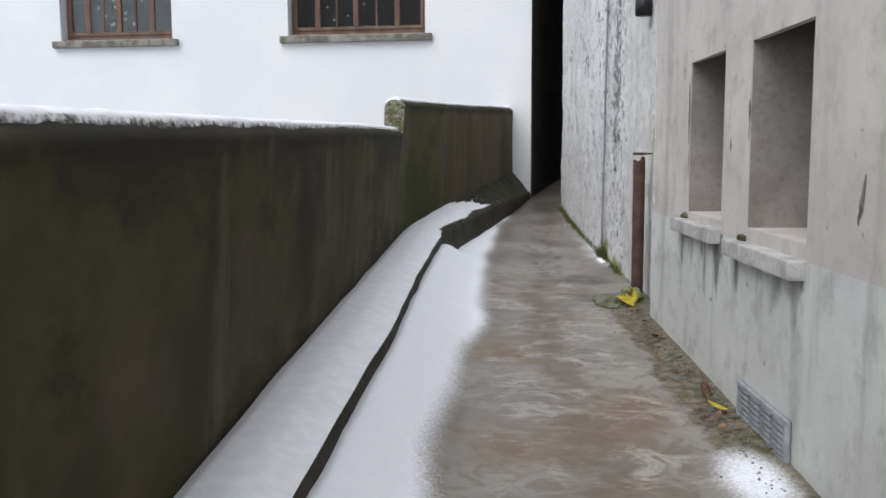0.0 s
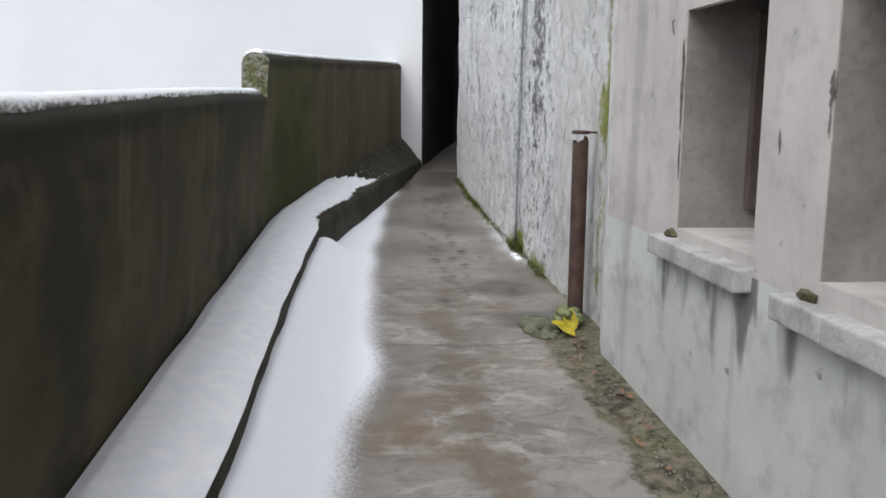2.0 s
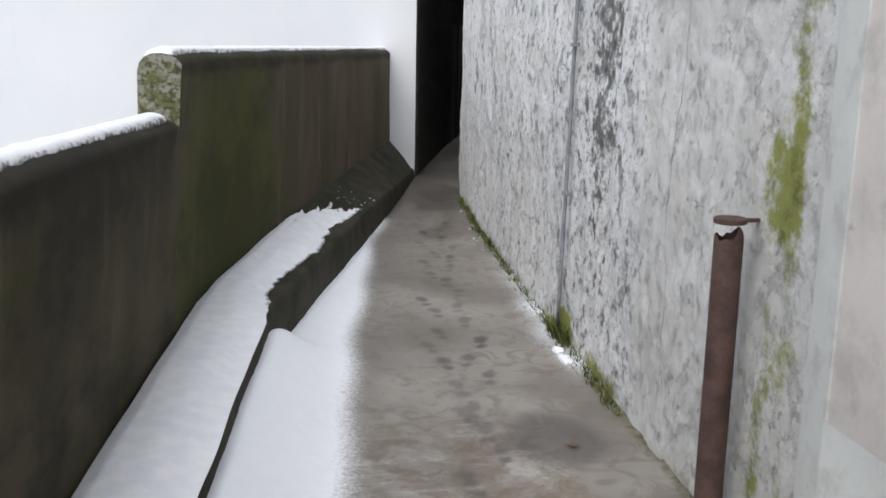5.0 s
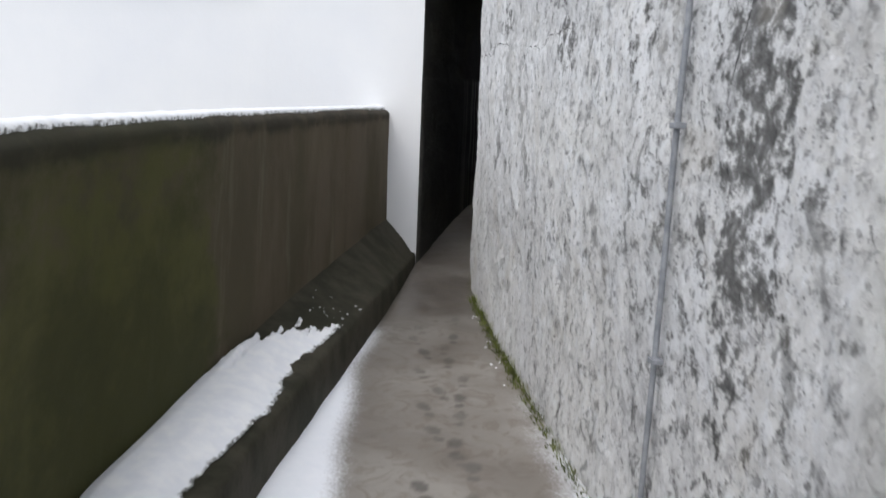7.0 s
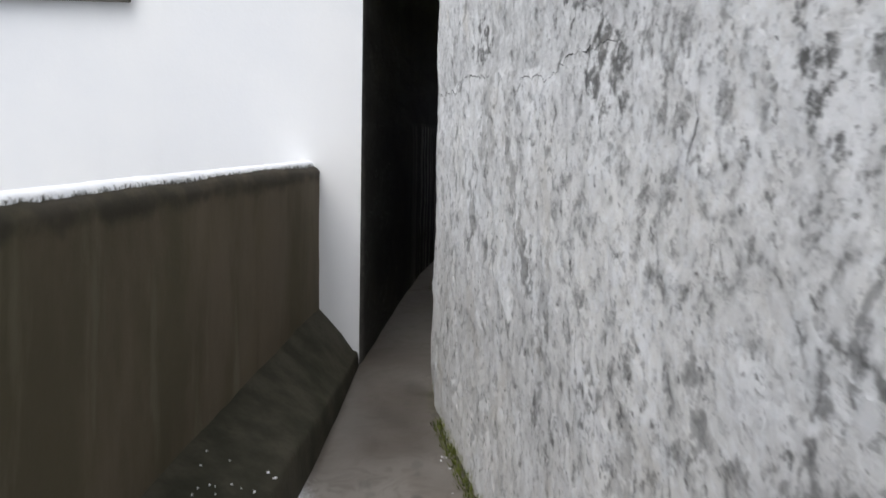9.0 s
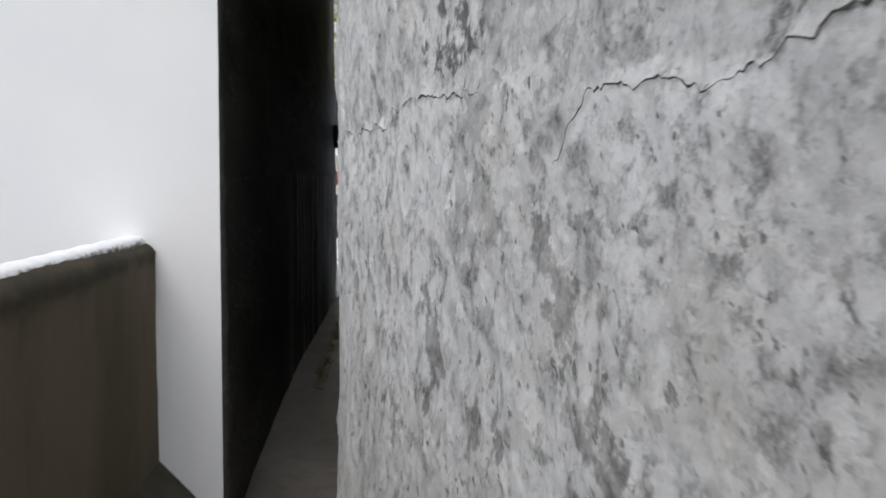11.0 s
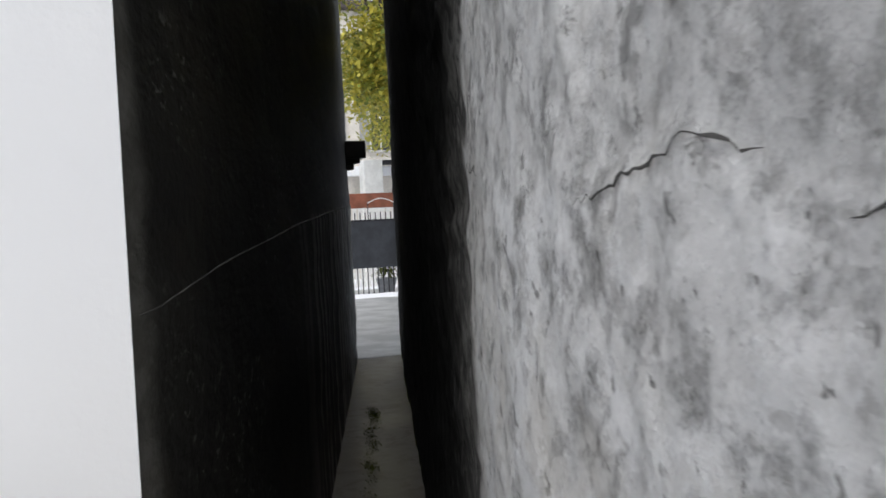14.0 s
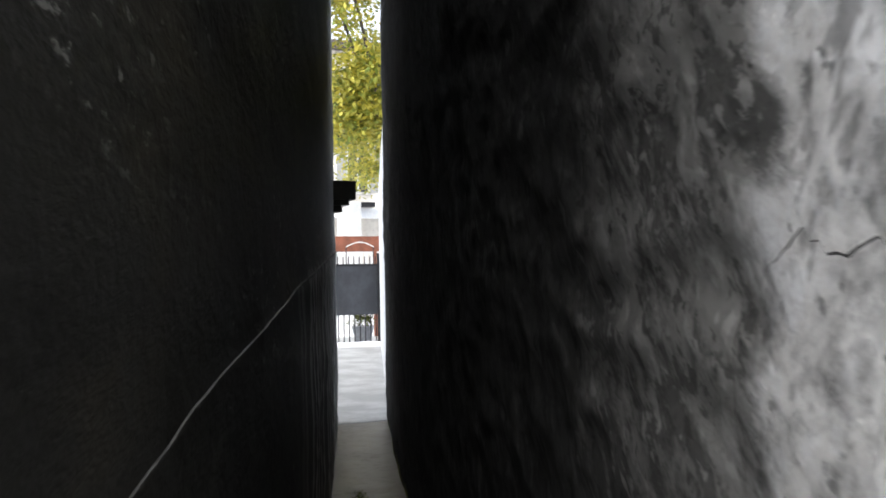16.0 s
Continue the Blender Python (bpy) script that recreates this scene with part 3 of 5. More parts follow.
def parapet_run(name, y0, y1, material, parent):
    run = steps(y0, y1, 0.07)
    count = len(par_profile(0, 2.0))

    def at(y, n):
        off, z = par_profile(y, par_top(y + (1e-4 if y0 > 8 else -1e-4)))[int(n)]
        bump = 0.010 * nz(y * 1.5, z * 1.5, 1) + 0.004 * nz(y * 7, z * 7, 2)
        return (par_x(y) - off + bump + lean(y, z), y, z + 0.012 * nz(y * 2.3, off * 9, 7) * (n > 12))

    ob = sheet(name, run, list(range(count)), at, material, {"green": lambda y, n, p: fade(y, 8.4, 9.2) * fade(y + 0.25 * nz(y * 2, p[2] * 2, 3), 11.5, 10.5) * (0.6 + 0.5 * fade(p[2], 2.1, 1.3)), "brown": lambda y, n, p: fade(y, 10.2, 11.2), "cap": lambda y, n, p: 0.75 * fade(par_top(y) - p[2] + 0.06 * nz(y * 3, 2, 0), 0.22, 0.06)}, parent)
    bm = bmesh.new()
    for y in (y0, y1):
        bm.faces.new([bm.verts.new(at(y, n)) for n in range(count)])
    part("end_face", bm, M_KERB if name == "low_run" else M_MOSSPALE_STONE, ob)
    return ob


k = Mat("lichened_concrete")
k.bump((k.noise(60, 6), 0.6, 0.006), (k.noise(16, 6), 0.8, 0.02))
M_MOSSPALE_STONE = k.done(k.mix(k.ramp(k.noise(40, 8, 0.7), 0.48, 0.60), k.mix(k.ramp(k.noise(10, 8, 0.7), 0.45, 0.56), (0.26, 0.25, 0.20), (0.12, 0.125, 0.045)), (0.055, 0.052, 0.03)), 0.9)
parapet = thing("parapet_wall", (-0.7, 8.0, floor_z(8)), "low dark mossy rendered wall with a rounded snow-topped coping", "wall", kind="structure")
parapet_run("low_run", -6, 8.8, M_MOSSY, parapet)
parapet_run("high_run", 8.8, 14.93, M_MOSSY, parapet)


def coping_snow(name, y0, y1, label):
    run = steps(y0, y1, 0.04)
    r = THICK / 2

    def at(y, n):
        a = math.pi * (0.31 + 0.64 * n / 10)
        top = par_top(y + (1e-4 if y0 > 8 else -1e-4))
        edge = abs(n - 5) / 5
        ragged = 0.16 * nz(y * 21, n * 0.2, 3) if n < 3 else 0
        a += ragged * (3 - n) / 3 if n < 3 else 0
        thick = 0.024 * (1 - edge ** 3) + 0.006 * nz(y * 8, n, 0) - (0.012 if n in (0, 10) else 0)
        ends = fade(y - y0, -0.01, 0.10) * fade(y1 - y, -0.01, 0.08)
        rr = r + (thick + 0.012) * ends - 0.012
        return (par_x(y) + lean(y, top) - r + 1.12 * rr * math.cos(a), y, top - r + rr * math.sin(a))

    ob = sheet(name, run, list(range(11)), at, M_SNOW, {"bare": lambda y, n, p: (0.85, 0.5, 0.2)[n] if n < 3 else 0.0})
    return tagged(ob, label, "snow", kind="stuff")


coping_snow("coping_snow", -6, 8.79, "thin snow lying on the low wall's rounded coping")
coping_snow("coping_snow", 8.815, 14.9, "thin snow lying on the raised wall's coping")


# ledge between walkway and parapet
def ledge_at(y, n):
    a, b = par_x(y) - 0.03, kerb_x(y)
    z0, z1 = floor_z(y) - 0.1, floor_z(y) + ledge_h(y, 1)
    r = min(0.035, 0.4 * ledge_h(y, 1))
    h = floor_z(y) + ledge_h(y)
    low = z1 - r
    pts = [(a, h + 0.01), (a + (b - a) * 0.3, h + (z1 - h) * 0.3 + 0.004), (a + (b - a) * 0.6, h + (z1 - h) * 0.6), (b - r, z1), (b - r * 0.3, z1 - r * 0.3), (b, low), (b + 0.004, low + (z0 - low) * 0.3), (b + 0.008, low + (z0 - low) * 0.6), (b + 0.012, z0)]
    x, z = pts[int(n)]
    g = 0.008 * nz(y * 2, n * 0.8, 5) + 0.004 * nz(y * 11, n * 2, 6)
    return (x + (g if 0 < n < 8 else 0), y, z + (g * 0.6 if n < 6 else 0))


ledge = sheet("kerb_ledge", steps(-6, 14.86, 0.05), list(range(9)), ledge_at, M_KERB)
tagged(ledge, "dark mossy concrete ledge along the foot of the parapet", "ledge", kind="structure")


def ledge_snow():
    vs = steps(0, 1, 0.03)

    def at(y, v):
        end = 11.65 + 0.9 * (v - 0.5) + 0.25 * nz(v * 6, 1, 0) + 0.3 * nz(v * 11, y * 5, 4) + 0.25 * nz(v * 25, y * 11, 6)
        near = fade(end - y, -0.15, 0.35)
        a, b = par_x(y) + 0.012, kerb_x(y)
        back = 0.008 * nz(y * 2, 0, 8)
        over = 0.010 + 0.008 * nz(y * 2.3, 2, 2) + lerp(y, (9.0, 9.25, 9.5, 9.8, 10.2, 10.6, 11.1, 11.7), (0, -0.03, -0.08, -0.10, -0.07, -0.04, -0.11, -0.05)) + (0.03 * nz(y * 7, 1, 2) + 0.018 * nz(y * 19, 1, 5)) * fade(y, 9.0, 9.3)
        x = a + back + (b + over - a - back) * v
        dome = 0.045 * min(1.0, 4.0 * v + 0.35) * (1 - fade(v, 0.5, 1.05) * 1.1)
        z = floor_z(y) + ledge_h(y, v) + 0.012 + (dome + 0.004 * nz(x * 5, y * 1.5, 1)) * near - 0.03 * (1 - near)
        return (x, y, z)

    ob = sheet("ledge_snow", steps(-6, 8.9, 0.06) + steps(8.92, 13.1, 0.02), vs, at, M_SNOW,
               {"bare": lambda y, v, p: max(0.80 * fade(y + 0.25 * nz(v * 5, y * 2, 0), 10.9, 12.4), 0.7 * fade(v, 0.86, 1.0) * fade(y, 9.0, 9.4), 0.25 * fade(v, 0.93, 1.0), 0.22 * fade(y, 9.2, 11.0))})
    return tagged(ob, "smooth undisturbed snow lying on the ledge", "snow", kind="stuff")


ledge_snow()

bm = bmesh.new()
rng = random.Random(4)
for i in range(300):
    y = rng.uniform(9.1, 13.0)
    v = rng.uniform(0.1, 0.98)
    if y < 12.0:
        continue
    if rng.random() < (y - 11.9) * 1.6:
        continue
    x = par_x(y) + (kerb_x(y) - par_x(y)) * v
    s = rng.uniform(0.003, 0.008)
    blob(bm, (x, y, floor_z(y) + ledge_h(y, v) + 0.004), (s * rng.uniform(0.6, 1.6), s * rng.uniform(0.6, 2.2), s * 0.45), i * 1.3, 0.6, cuts=1)
tagged(part("snow_crumbs", bm, M_SNOW, smooth=True), "scattered crumbs of old snow on the ledge", "snow", kind="stuff")


# ---- house on the right: rendered wall with two deep windows ----
TOP = 8.6
W1 = (5.15, 5.81, 1.435, 2.255)
W2 = (4.045, 4.746, 1.435, 2.25)
PL = 1.36


def wall_a_x(y, z):
    return WALL_A - (0.022 if z < PL else 0) + 0.004 * nz(y * 2, z * 2, 0)


house = thing("wall_house", (WALL_A, 2.0, 0.0), "rendered house wall, warm grey above a cooler grey plinth", "wall", kind="structure")
cuts_y = [-6, 4.045, 4.746, 5.15, 5.81, CORNER_Y]
depth = 0.40
bm = bmesh.new()
for y0, y1 in zip(cuts_y, cuts_y[1:]):
    hole = next((w for w in (W1, W2) if abs(w[0] - y0) < 1e-6), None)
    if hole:
        box(bm, WALL_A, WALL_A + depth, y0, y1, PL, hole[2])
        box(bm, WALL_A, WALL_A + 0.035, y0, y1, hole[3], TOP)
        box(bm, WALL_A + 0.035, WALL_A + depth, y0, y1, hole[3] + 0.30, TOP)
    else:
        box(bm, WALL_A, WALL_A + depth, y0, min(y1, CORNER_Y - 0.27), PL, TOP)
bmesh.ops.remove_doubles(bm, verts=bm.verts, dist=1e-5)
part("upper_wall", bm, M_WALL_A, house)
MARK_Z = 1.14
SILLS = ((5.13, 5.945, 1.397), (4.03, 4.89, 1.375))


def drip_at(y, z, p):
    d = 0.0
    for y0, y1, zs in SILLS:
        if y0 - 0.06 < y < y1 + 0.06:
            reach = 0.12 + 0.55 * max(0.0, nz(y * 9, zs * 7, 0) + 0.12) + 0.25 * max(0.0, nz(y * 24, zs, 2))
            d = max(d, (0.45 + 0.3 * nz(y * 14, 5, zs)) * fade(zs - 0.06 - z, reach, reach * 0.3))
    for n in range(9):
        a, b = 5.87 + 0.28 * nz(n * 2.7, 0, 1), MARK_Z + 0.11 * nz(n * 1.9, 4, 0)
        d = max(d, 0.45 * fade(math.hypot((y - a + 0.4 * (z - b)) / 0.016, (z - b) / 0.035), 1.3, 0.3))
    return d


def wash_at(y, z, p):
    w = 0.0
    for y0, y1, zs in SILLS:
        if y0 - 0.06 < y < y1 + 0.06:
            reach = 0.2 + 0.6 * max(0.0, nz(y * 7 + 40, zs * 5, 0))
            w = max(w, fade(nz(y * 18, 11, zs), 0.05, 0.3) * fade(zs - 0.06 - z, reach, reach * 0.5))
    return w


sheet("plinth", steps(-6, 3.4, 0.12) + steps(3.42, CORNER_Y - 0.27, 0.018), steps(0.0, PL + 0.012, 0.035), lambda y, z: (WALL_A - 0.007 + 0.005 * nz(y * 1.8, z * 1.8, 3), y, z), M_PLINTH, {"drip": drip_at, "wash": wash_at}, parent=house)
# slanted corner towards the plastered wall
bm = bmesh.new()
q = [bm.verts.new((x, y, z)) for z in (0.2, TOP) for x, y in ((WALL_A - 0.006, CORNER_Y - 0.275), (WALL_A + 0.035, CORNER_Y - 0.10), (WALL_B + 0.02, CORNER_Y + 0.02), (WALL_B + 0.3, CORNER_Y + 0.02), (WALL_B + 0.3, CORNER_Y - 0.275))]
bm.faces.new(q[:5])
bm.faces.new(q[5:])
for i in range(5):
    bm.faces.new((q[i], q[(i + 1) % 5], q[5 + (i + 1) % 5], q[5 + i]))
part("corner", bm, M_PLINTH, house, "cool grey rendered corner")
for y0, y1, z0, z1 in (W1, W2):
    # reveal lining darker and browner than the wall; a shutter closes the opening behind it
    win = thing("shuttered_window", (WALL_A + 0.4, (y0 + y1) / 2, z0), "deep window opening closed by a brown roller shutter", "window", "windows of the house", "structure")
    # near-black sheet stands in for the unlit hollow behind the shutter
    part("black_backing", boxes((WALL_A + 0.37, WALL_A + 0.39, y0 - 0.05, y1 + 0.05, z0 - 0.05, z1 + 0.3)), M_VOID, win)
    gap = 0.075
    part("reveal", boxes((WALL_A + 0.004, WALL_A + 0.37, y1 - 0.006, y1 + 0.02, z0 - 0.02, z1 + 0.29), (WALL_A + 0.004, WALL_A + 0.37, y0 - 0.02, y0 + 0.006, z0 - 0.02, z1 + 0.29)), M_REVEAL, win, "brown-grey plaster reveal")
    part("frame", boxes((WALL_A + 0.26, WALL_A + 0.34, y1 - 0.045, y1, z0 + gap, z1), (WALL_A + 0.26, WALL_A + 0.34, y0, y0 + 0.045, z0 + gap, z1), bevel=0.004), M_SHUTTER, win, "brown shutter guide rails")
    me = None
    n = 0
    z = z0 + gap
    while z < z1 - 0.02:
        m = Matrix.Translation((WALL_A + 0.305, (y0 + y1) / 2, z + 0.026))
        if me is None:
            b2 = boxes((-0.008, 0.008, -(y1 - y0) / 2 + 0.04, (y1 - y0) / 2 - 0.04, -0.0255, 0.0225), bevel=0.005)
            slat = part("slat", b2, M_SHUTTER, win)
            slat.matrix_basis = m
            me = slat.data
        else:
            shared("slat", me, win, m)
        z += 0.052

# stone sills, one of two pieces
for i, (y0, y1, z) in enumerate(((5.13, 5.945, 1.397), (4.03, 4.89, 1.375))):
    sill = thing("window_sill", (WALL_A, (y0 + y1) / 2, z), "weathered stone sill with chipped edges and moss at one end", "window sill", "sills of the house")
    cuts = [(y0, y1)] if i == 0 else [(y0, 4.60), (4.606, y1)]
    for a, b in cuts:
        bm = bmesh.new()
        box(bm, WALL_A - 0.068, WALL_A + 0.33, a, b, z - 0.075, z, bevel=0.008)
        bmesh.ops.subdivide_edges(bm, edges=[e for e in bm.edges if e.calc_length() > 0.2], cuts=10, use_grid_fill=True)
        for v in bm.verts:
            v.co += Vector((0.006 * nz(v.co.y * 8, v.co.z * 20, i), 0, 0.005 * nz(v.co.y * 9, v.co.x * 9, i + 5) - 0.02 * (v.co.x - WALL_A) * -1))
        part("slab", bm, M_STONE, sill)
    bm = bmesh.new()
    for n in range(8):
        blob(bm, (WALL_A + 0.0 + 0.02 * n, y1 - 0.10 + 0.03 * nz(n * 2.2, i, 0), z + 0.012), (0.03, 0.045, 0.018), n + i * 9)
    tagged(part("moss_cushion", bm, M_DRYMOSS, smooth=True), "dull brown-green moss cushion on the window sill", "moss")

def wall_scar(y, z, w, h, seed, tilt=0.0):
    """A ragged dark scar where the render has flaked off."""
    bm = bmesh.new()
    n = 14
    left, right = [], []
    for i in range(n + 1):
        u = i / n
        half = w * (0.25 + 0.75 * math.sin(math.pi * u)) * (0.6 + 0.8 * abs(nz(u * 7, seed, 1)))
        mid = y + tilt * (u - 0.5) * h + w * 0.7 * nz(u * 6, seed, 5)
        zz = z + (u - 0.5) * h
        left.append(bm.verts.new((WALL_A - 0.003, mid - half, zz)))
        right.append(bm.verts.new((WALL_A - 0.003, mid + half, zz + 0.004 * nz(u * 9, seed, 2))))
    for i in range(n):
        bm.faces.new((left[i], right[i], right[i + 1], left[i + 1]))
    part("scar", bm, M_SCAR, house, "dark flaked scar in the render")


M_SCAR = plain("flaked_render", (0.10, 0.09, 0.08), (0.22, 0.20, 0.18), 14.0, 0.95, bump=0.8, distance=0.01)
for i, (y, z, w, h, tilt) in enumerate(((5.822, 1.98, 0.020, 0.34, 0.0), (5.818, 1.70, 0.010, 0.16, 0.0), (4.75, 1.95, 0.016, 0.10, 0.0), (4.752, 1.86, 0.006, 0.08, 0.0), (5.02, 1.80, 0.008, 0.07, 0.1), (5.95, 2.2, 0.007, 0.06, 0.3), (3.60, 1.62, 0.018, 0.16, -0.2), (3.42, 2.25, 0.016, 0.12, 0.2), (3.5, 2.4, 0.010, 0.07, 0.0))):
    wall_scar(y, z, w, h, i * 3.7 + 1, tilt)

# vent grille low in the wall
vent = thing("vent_grille", (WALL_A - 0.02, 4.40, 0.62), "galvanised ventilation grille set low in the plinth", "vent")
VY0, VY1, VZ0, VZ1 = 4.09, 4.70, 0.505, 0.755
part("frame", boxes((WALL_A - 0.034, WALL_A - 0.014, VY0, VY0 + 0.02, VZ0, VZ1), (WALL_A - 0.034, WALL_A - 0.014, VY1 - 0.02, VY1, VZ0, VZ1), (WALL_A - 0.034, WALL_A - 0.014, VY0 + 0.02, VY1 - 0.02, VZ1 - 0.018, VZ1), (WALL_A - 0.034, WALL_A - 0.014, VY0 + 0.02, VY1 - 0.02, VZ0, VZ0 + 0.018), bevel=0.002), M_GRILLE, vent)
part("backing", boxes((WALL_A - 0.017, WALL_A - 0.012, VY0, VY1, VZ0, VZ1)), M_CABLE, vent)
bar = None
for r in range(9):
    for c in range(4):
        m = Matrix.Translation((WALL_A - 0.026, VY0 + 0.09 + c * 0.143, VZ0 + 0.035 + r * 0.0235))
        if bar is None:
            first = part("slat", boxes((-0.005, 0.006, -0.06, 0.06, -0.007, 0.007), bevel=0.002), M_GRILLE, vent)
            first.matrix_basis = m
            bar = first.data
        else:
            shared("slat", bar, vent, m)

# ---- rough plastered wall and its turn into the passage ----
us = steps(CORNER_Y, 11.0, 0.024) + steps(11.016, 16.6, 0.016) + steps(16.7, PASSAGE_END, 0.07)
vs = steps(0.4, 3.9, 0.018) + steps(4.1, TOP, 0.15)


def crack_line(y):
    return lerp(y, (10.9, 11.4, 11.68, 11.8, 12.0, 12.16), (2.79, 2.80, 2.74, 2.78, 2.78, 2.66)) if y < 12.2 else lerp(y, (12.5, 12.75, 12.96, 13.15, 13.24, 13.32, 13.47, 13.65, 13.8, 14.0, 14.2), (2.845, 2.862, 2.89, 2.885, 2.877, 2.826, 2.852, 2.857, 2.81, 2.868, 2.835))


def rough_place(y, z):
    x = right_x(y)
    if y < PASSAGE_END:
        soft = fade(y, CORNER_Y, 7.6) * fade(y, 15.1, 14.7)
        g = 0.018 * nz(y * 1.1, z * 1.1, 0) + soft * (0.012 * nz(y * 5, z * 3, 1) + 0.008 * nz(y * 13, z * 8, 2) + 0.005 * nz(y * 30, z * 20, 3))
        w = y * 1.6 - 0.9 * z
        g += 0.016 * fade(y, 14.95, 15.15) * (0.4 - abs(nz(w * 1.2, z * 5, 4)) + 0.6 * nz(w * 2.6, z * 11, 5) + 0.35 * nz(w * 6, z * 24, 6))
        step = z - crack_line(y) - 0.02 * nz(y * 14, 0, 0)
        if 10.8 < y < 14.2:
            g += -0.010 * fade(step, -0.004, 0.03) * fade(step, 0.9, 0.2)
        x -= g
    return (x + 0.0, y, z)


def moss_at(y, z, p):
    low = floor_z(y)
    foot = 0.62 * fade(z - low, 0.22 + 0.25 * nz(y * 5, 0, 1), 0.02) * (0.55 + 0.6 * max(0.0, nz(y * 1.4, 3, 0) + 0.35))
    strip = (0.50 + 0.34 * nz(y * 8, z * 3, 2)) * fade(abs(y - 7.22 + 0.08 * nz(z * 2.5, 0, 0)), 0.27, 0.05) * fade(z, 0.5, 1.0)
    clump = 0.7 * fade(math.hypot((y - 9.55) / 0.3, (z - low - 0.05) / 0.22), 1.0, 0.4)
    return max(foot, strip, clump)


def spot(y, z, a, b, w, h, lean_over=0.35):
    return math.hypot((y - a - lean_over * (z - b)) / w, (z - b) / h)


def grime_at(y, z, p):
    d = max(fade(spot(y, z, 9.0, 2.4, 0.30, 1.3, 0), 1.3, 0.3), fade(spot(y, z, 11.12, 2.72, 0.20, 0.17), 1.3, 0.3), 0.6 * fade(spot(y, z, 11.4, 3.0, 0.5, 0.25), 1.3, 0.3), 0.7 * fade(spot(y, z, 10.1, 2.9, 0.25, 0.5), 1.2, 0.3), fade(spot(y, z, 12.75, 3.02, 0.25, 0.12), 1.3, 0.3))
    return 0.6 * d


SCRAPES = ((13.85, 2.30, 0.05, 0.13), (13.58, 2.33, 0.05, 0.13), (13.36, 2.37, 0.06, 0.12), (12.15, 2.42, 0.10, 0.20), (11.95, 2.12, 0.13, 0.22), (12.9, 2.25, 0.09, 0.2),
           (14.08, 2.98, 0.035, 0.10), (13.45, 2.94, 0.03, 0.08), (13.52, 3.05, 0.03, 0.08), (8.62, 2.05, 0.07, 0.22), (8.72, 1.75, 0.05, 0.15), (10.45, 1.9, 0.07, 0.25))


def scrape_at(y, z, p):
    return max(0.9 * fade(spot(y, z, *c), 1.5, 0.2) for c in SCRAPES)


def streaky_at(y, z, p):
    return fade(y, 8.2, 8.8) * max(fade(y, 10.5, 9.6), 0.42 * fade(y, 13.4, 11.0), max(0.05, 0.15 + 0.5 * nz(y * 1.2, z * 0.8, 9)))


def upper_at(y, z, p):
    return fade(z - crack_line(y), -0.01, 0.03) * fade(y, 10.7, 11.2) * fade(y, 15.0, 14.6)


def pale_at(y, z, p):
    return 0.62 * fade(y, 8.75, 8.25)


# mask of the darkened plaster inside the passage
def passage_dark_at(y, z, p):
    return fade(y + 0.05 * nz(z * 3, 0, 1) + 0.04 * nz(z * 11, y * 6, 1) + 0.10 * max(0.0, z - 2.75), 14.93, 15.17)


# the passage's deepening shade, put into the colour
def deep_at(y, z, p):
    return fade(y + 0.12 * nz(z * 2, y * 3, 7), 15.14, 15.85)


wall_b = sheet("wall_rough_plaster", us, vs, rough_place, M_PLASTER, {"moss": moss_at, "grime": grime_at, "scrape": scrape_at, "streaky": streaky_at, "upper": upper_at, "pale": pale_at, "passage_dark": passage_dark_at, "deep": deep_at})
tagged(wall_b, "old grey-white lime plaster wall, streaked, pitted and cracked", "wall", kind="structure")
bm = bmesh.new()
for (ya, xa), (yb, xb) in zip(list(zip(RIGHT_Y, RIGHT_X))[:-2], list(zip(RIGHT_Y, RIGHT_X))[1:-1]):
    q = [bm.verts.new((x + d, y, z)) for z in (0.0, TOP) for x, y, d in ((xa, ya, 0.04), (xb, yb, 0.04), (xb, yb, 0.5), (xa, ya, 0.5))]
    for f in ((0, 1, 2, 3), (4, 5, 6, 7), (0, 1, 5, 4), (1, 2, 6, 5), (2, 3, 7, 6), (3, 0, 4, 7)):
        bm.faces.new([q[i] for i in f])
part("masonry_core", bm, M_PLASTER, wall_b)


def crack(name, pts, width, seed):
    """A jagged open crack lying on the plaster."""
    bm = bmesh.new()
    rng = random.Random(seed)
    path = []
    for (ya, za), (yb, zb) in zip(pts, pts[1:]):
        n = max(2, int(math.hypot(yb - ya, zb - za) / 0.011))
        path += [(ya + (yb - ya) * k / n, za + (zb - za) * k / n) for k in range(n)]
    path.append(pts[-1])
    prev = None
    for k, (y, z) in enumerate(path):
        z += 0.016 * nz(y * 21, z * 21, seed) + 0.009 * nz(y * 70, z * 70, seed) + rng.uniform(-0.002, 0.002)
        w = width * (0.15 + 1.1 * max(0.0, 0.4 + 1.2 * nz(y * 14, z * 14, seed + 3)) + 0.3 * rng.random()) * min(1.0, 0.2 + 8 * min(k, len(path) - 1 - k) / len(path))
        x = min(rough_place(y, z + d)[0] for d in (-0.02, -0.01, 0, 0.01, 0.02)) - (0.002 if y < 14.7 else 0.006)
        now = (bm.verts.new((x, y - w * 0.5, z - w * rng.uniform(0.4, 1.2))), bm.verts.new((x - 0.0005, y, z)), bm.verts.new((x, y + w * 0.5, z + w * rng.uniform(0.4, 1.2))))
        if prev:
            bm.faces.new((prev[0], now[0], now[1], prev[1]))
            bm.faces.new((prev[1], now[1], now[2], prev[2]))
        prev = now
    return part(name, bm, M_CRACK, wall_b, "dark open crack in the plaster")


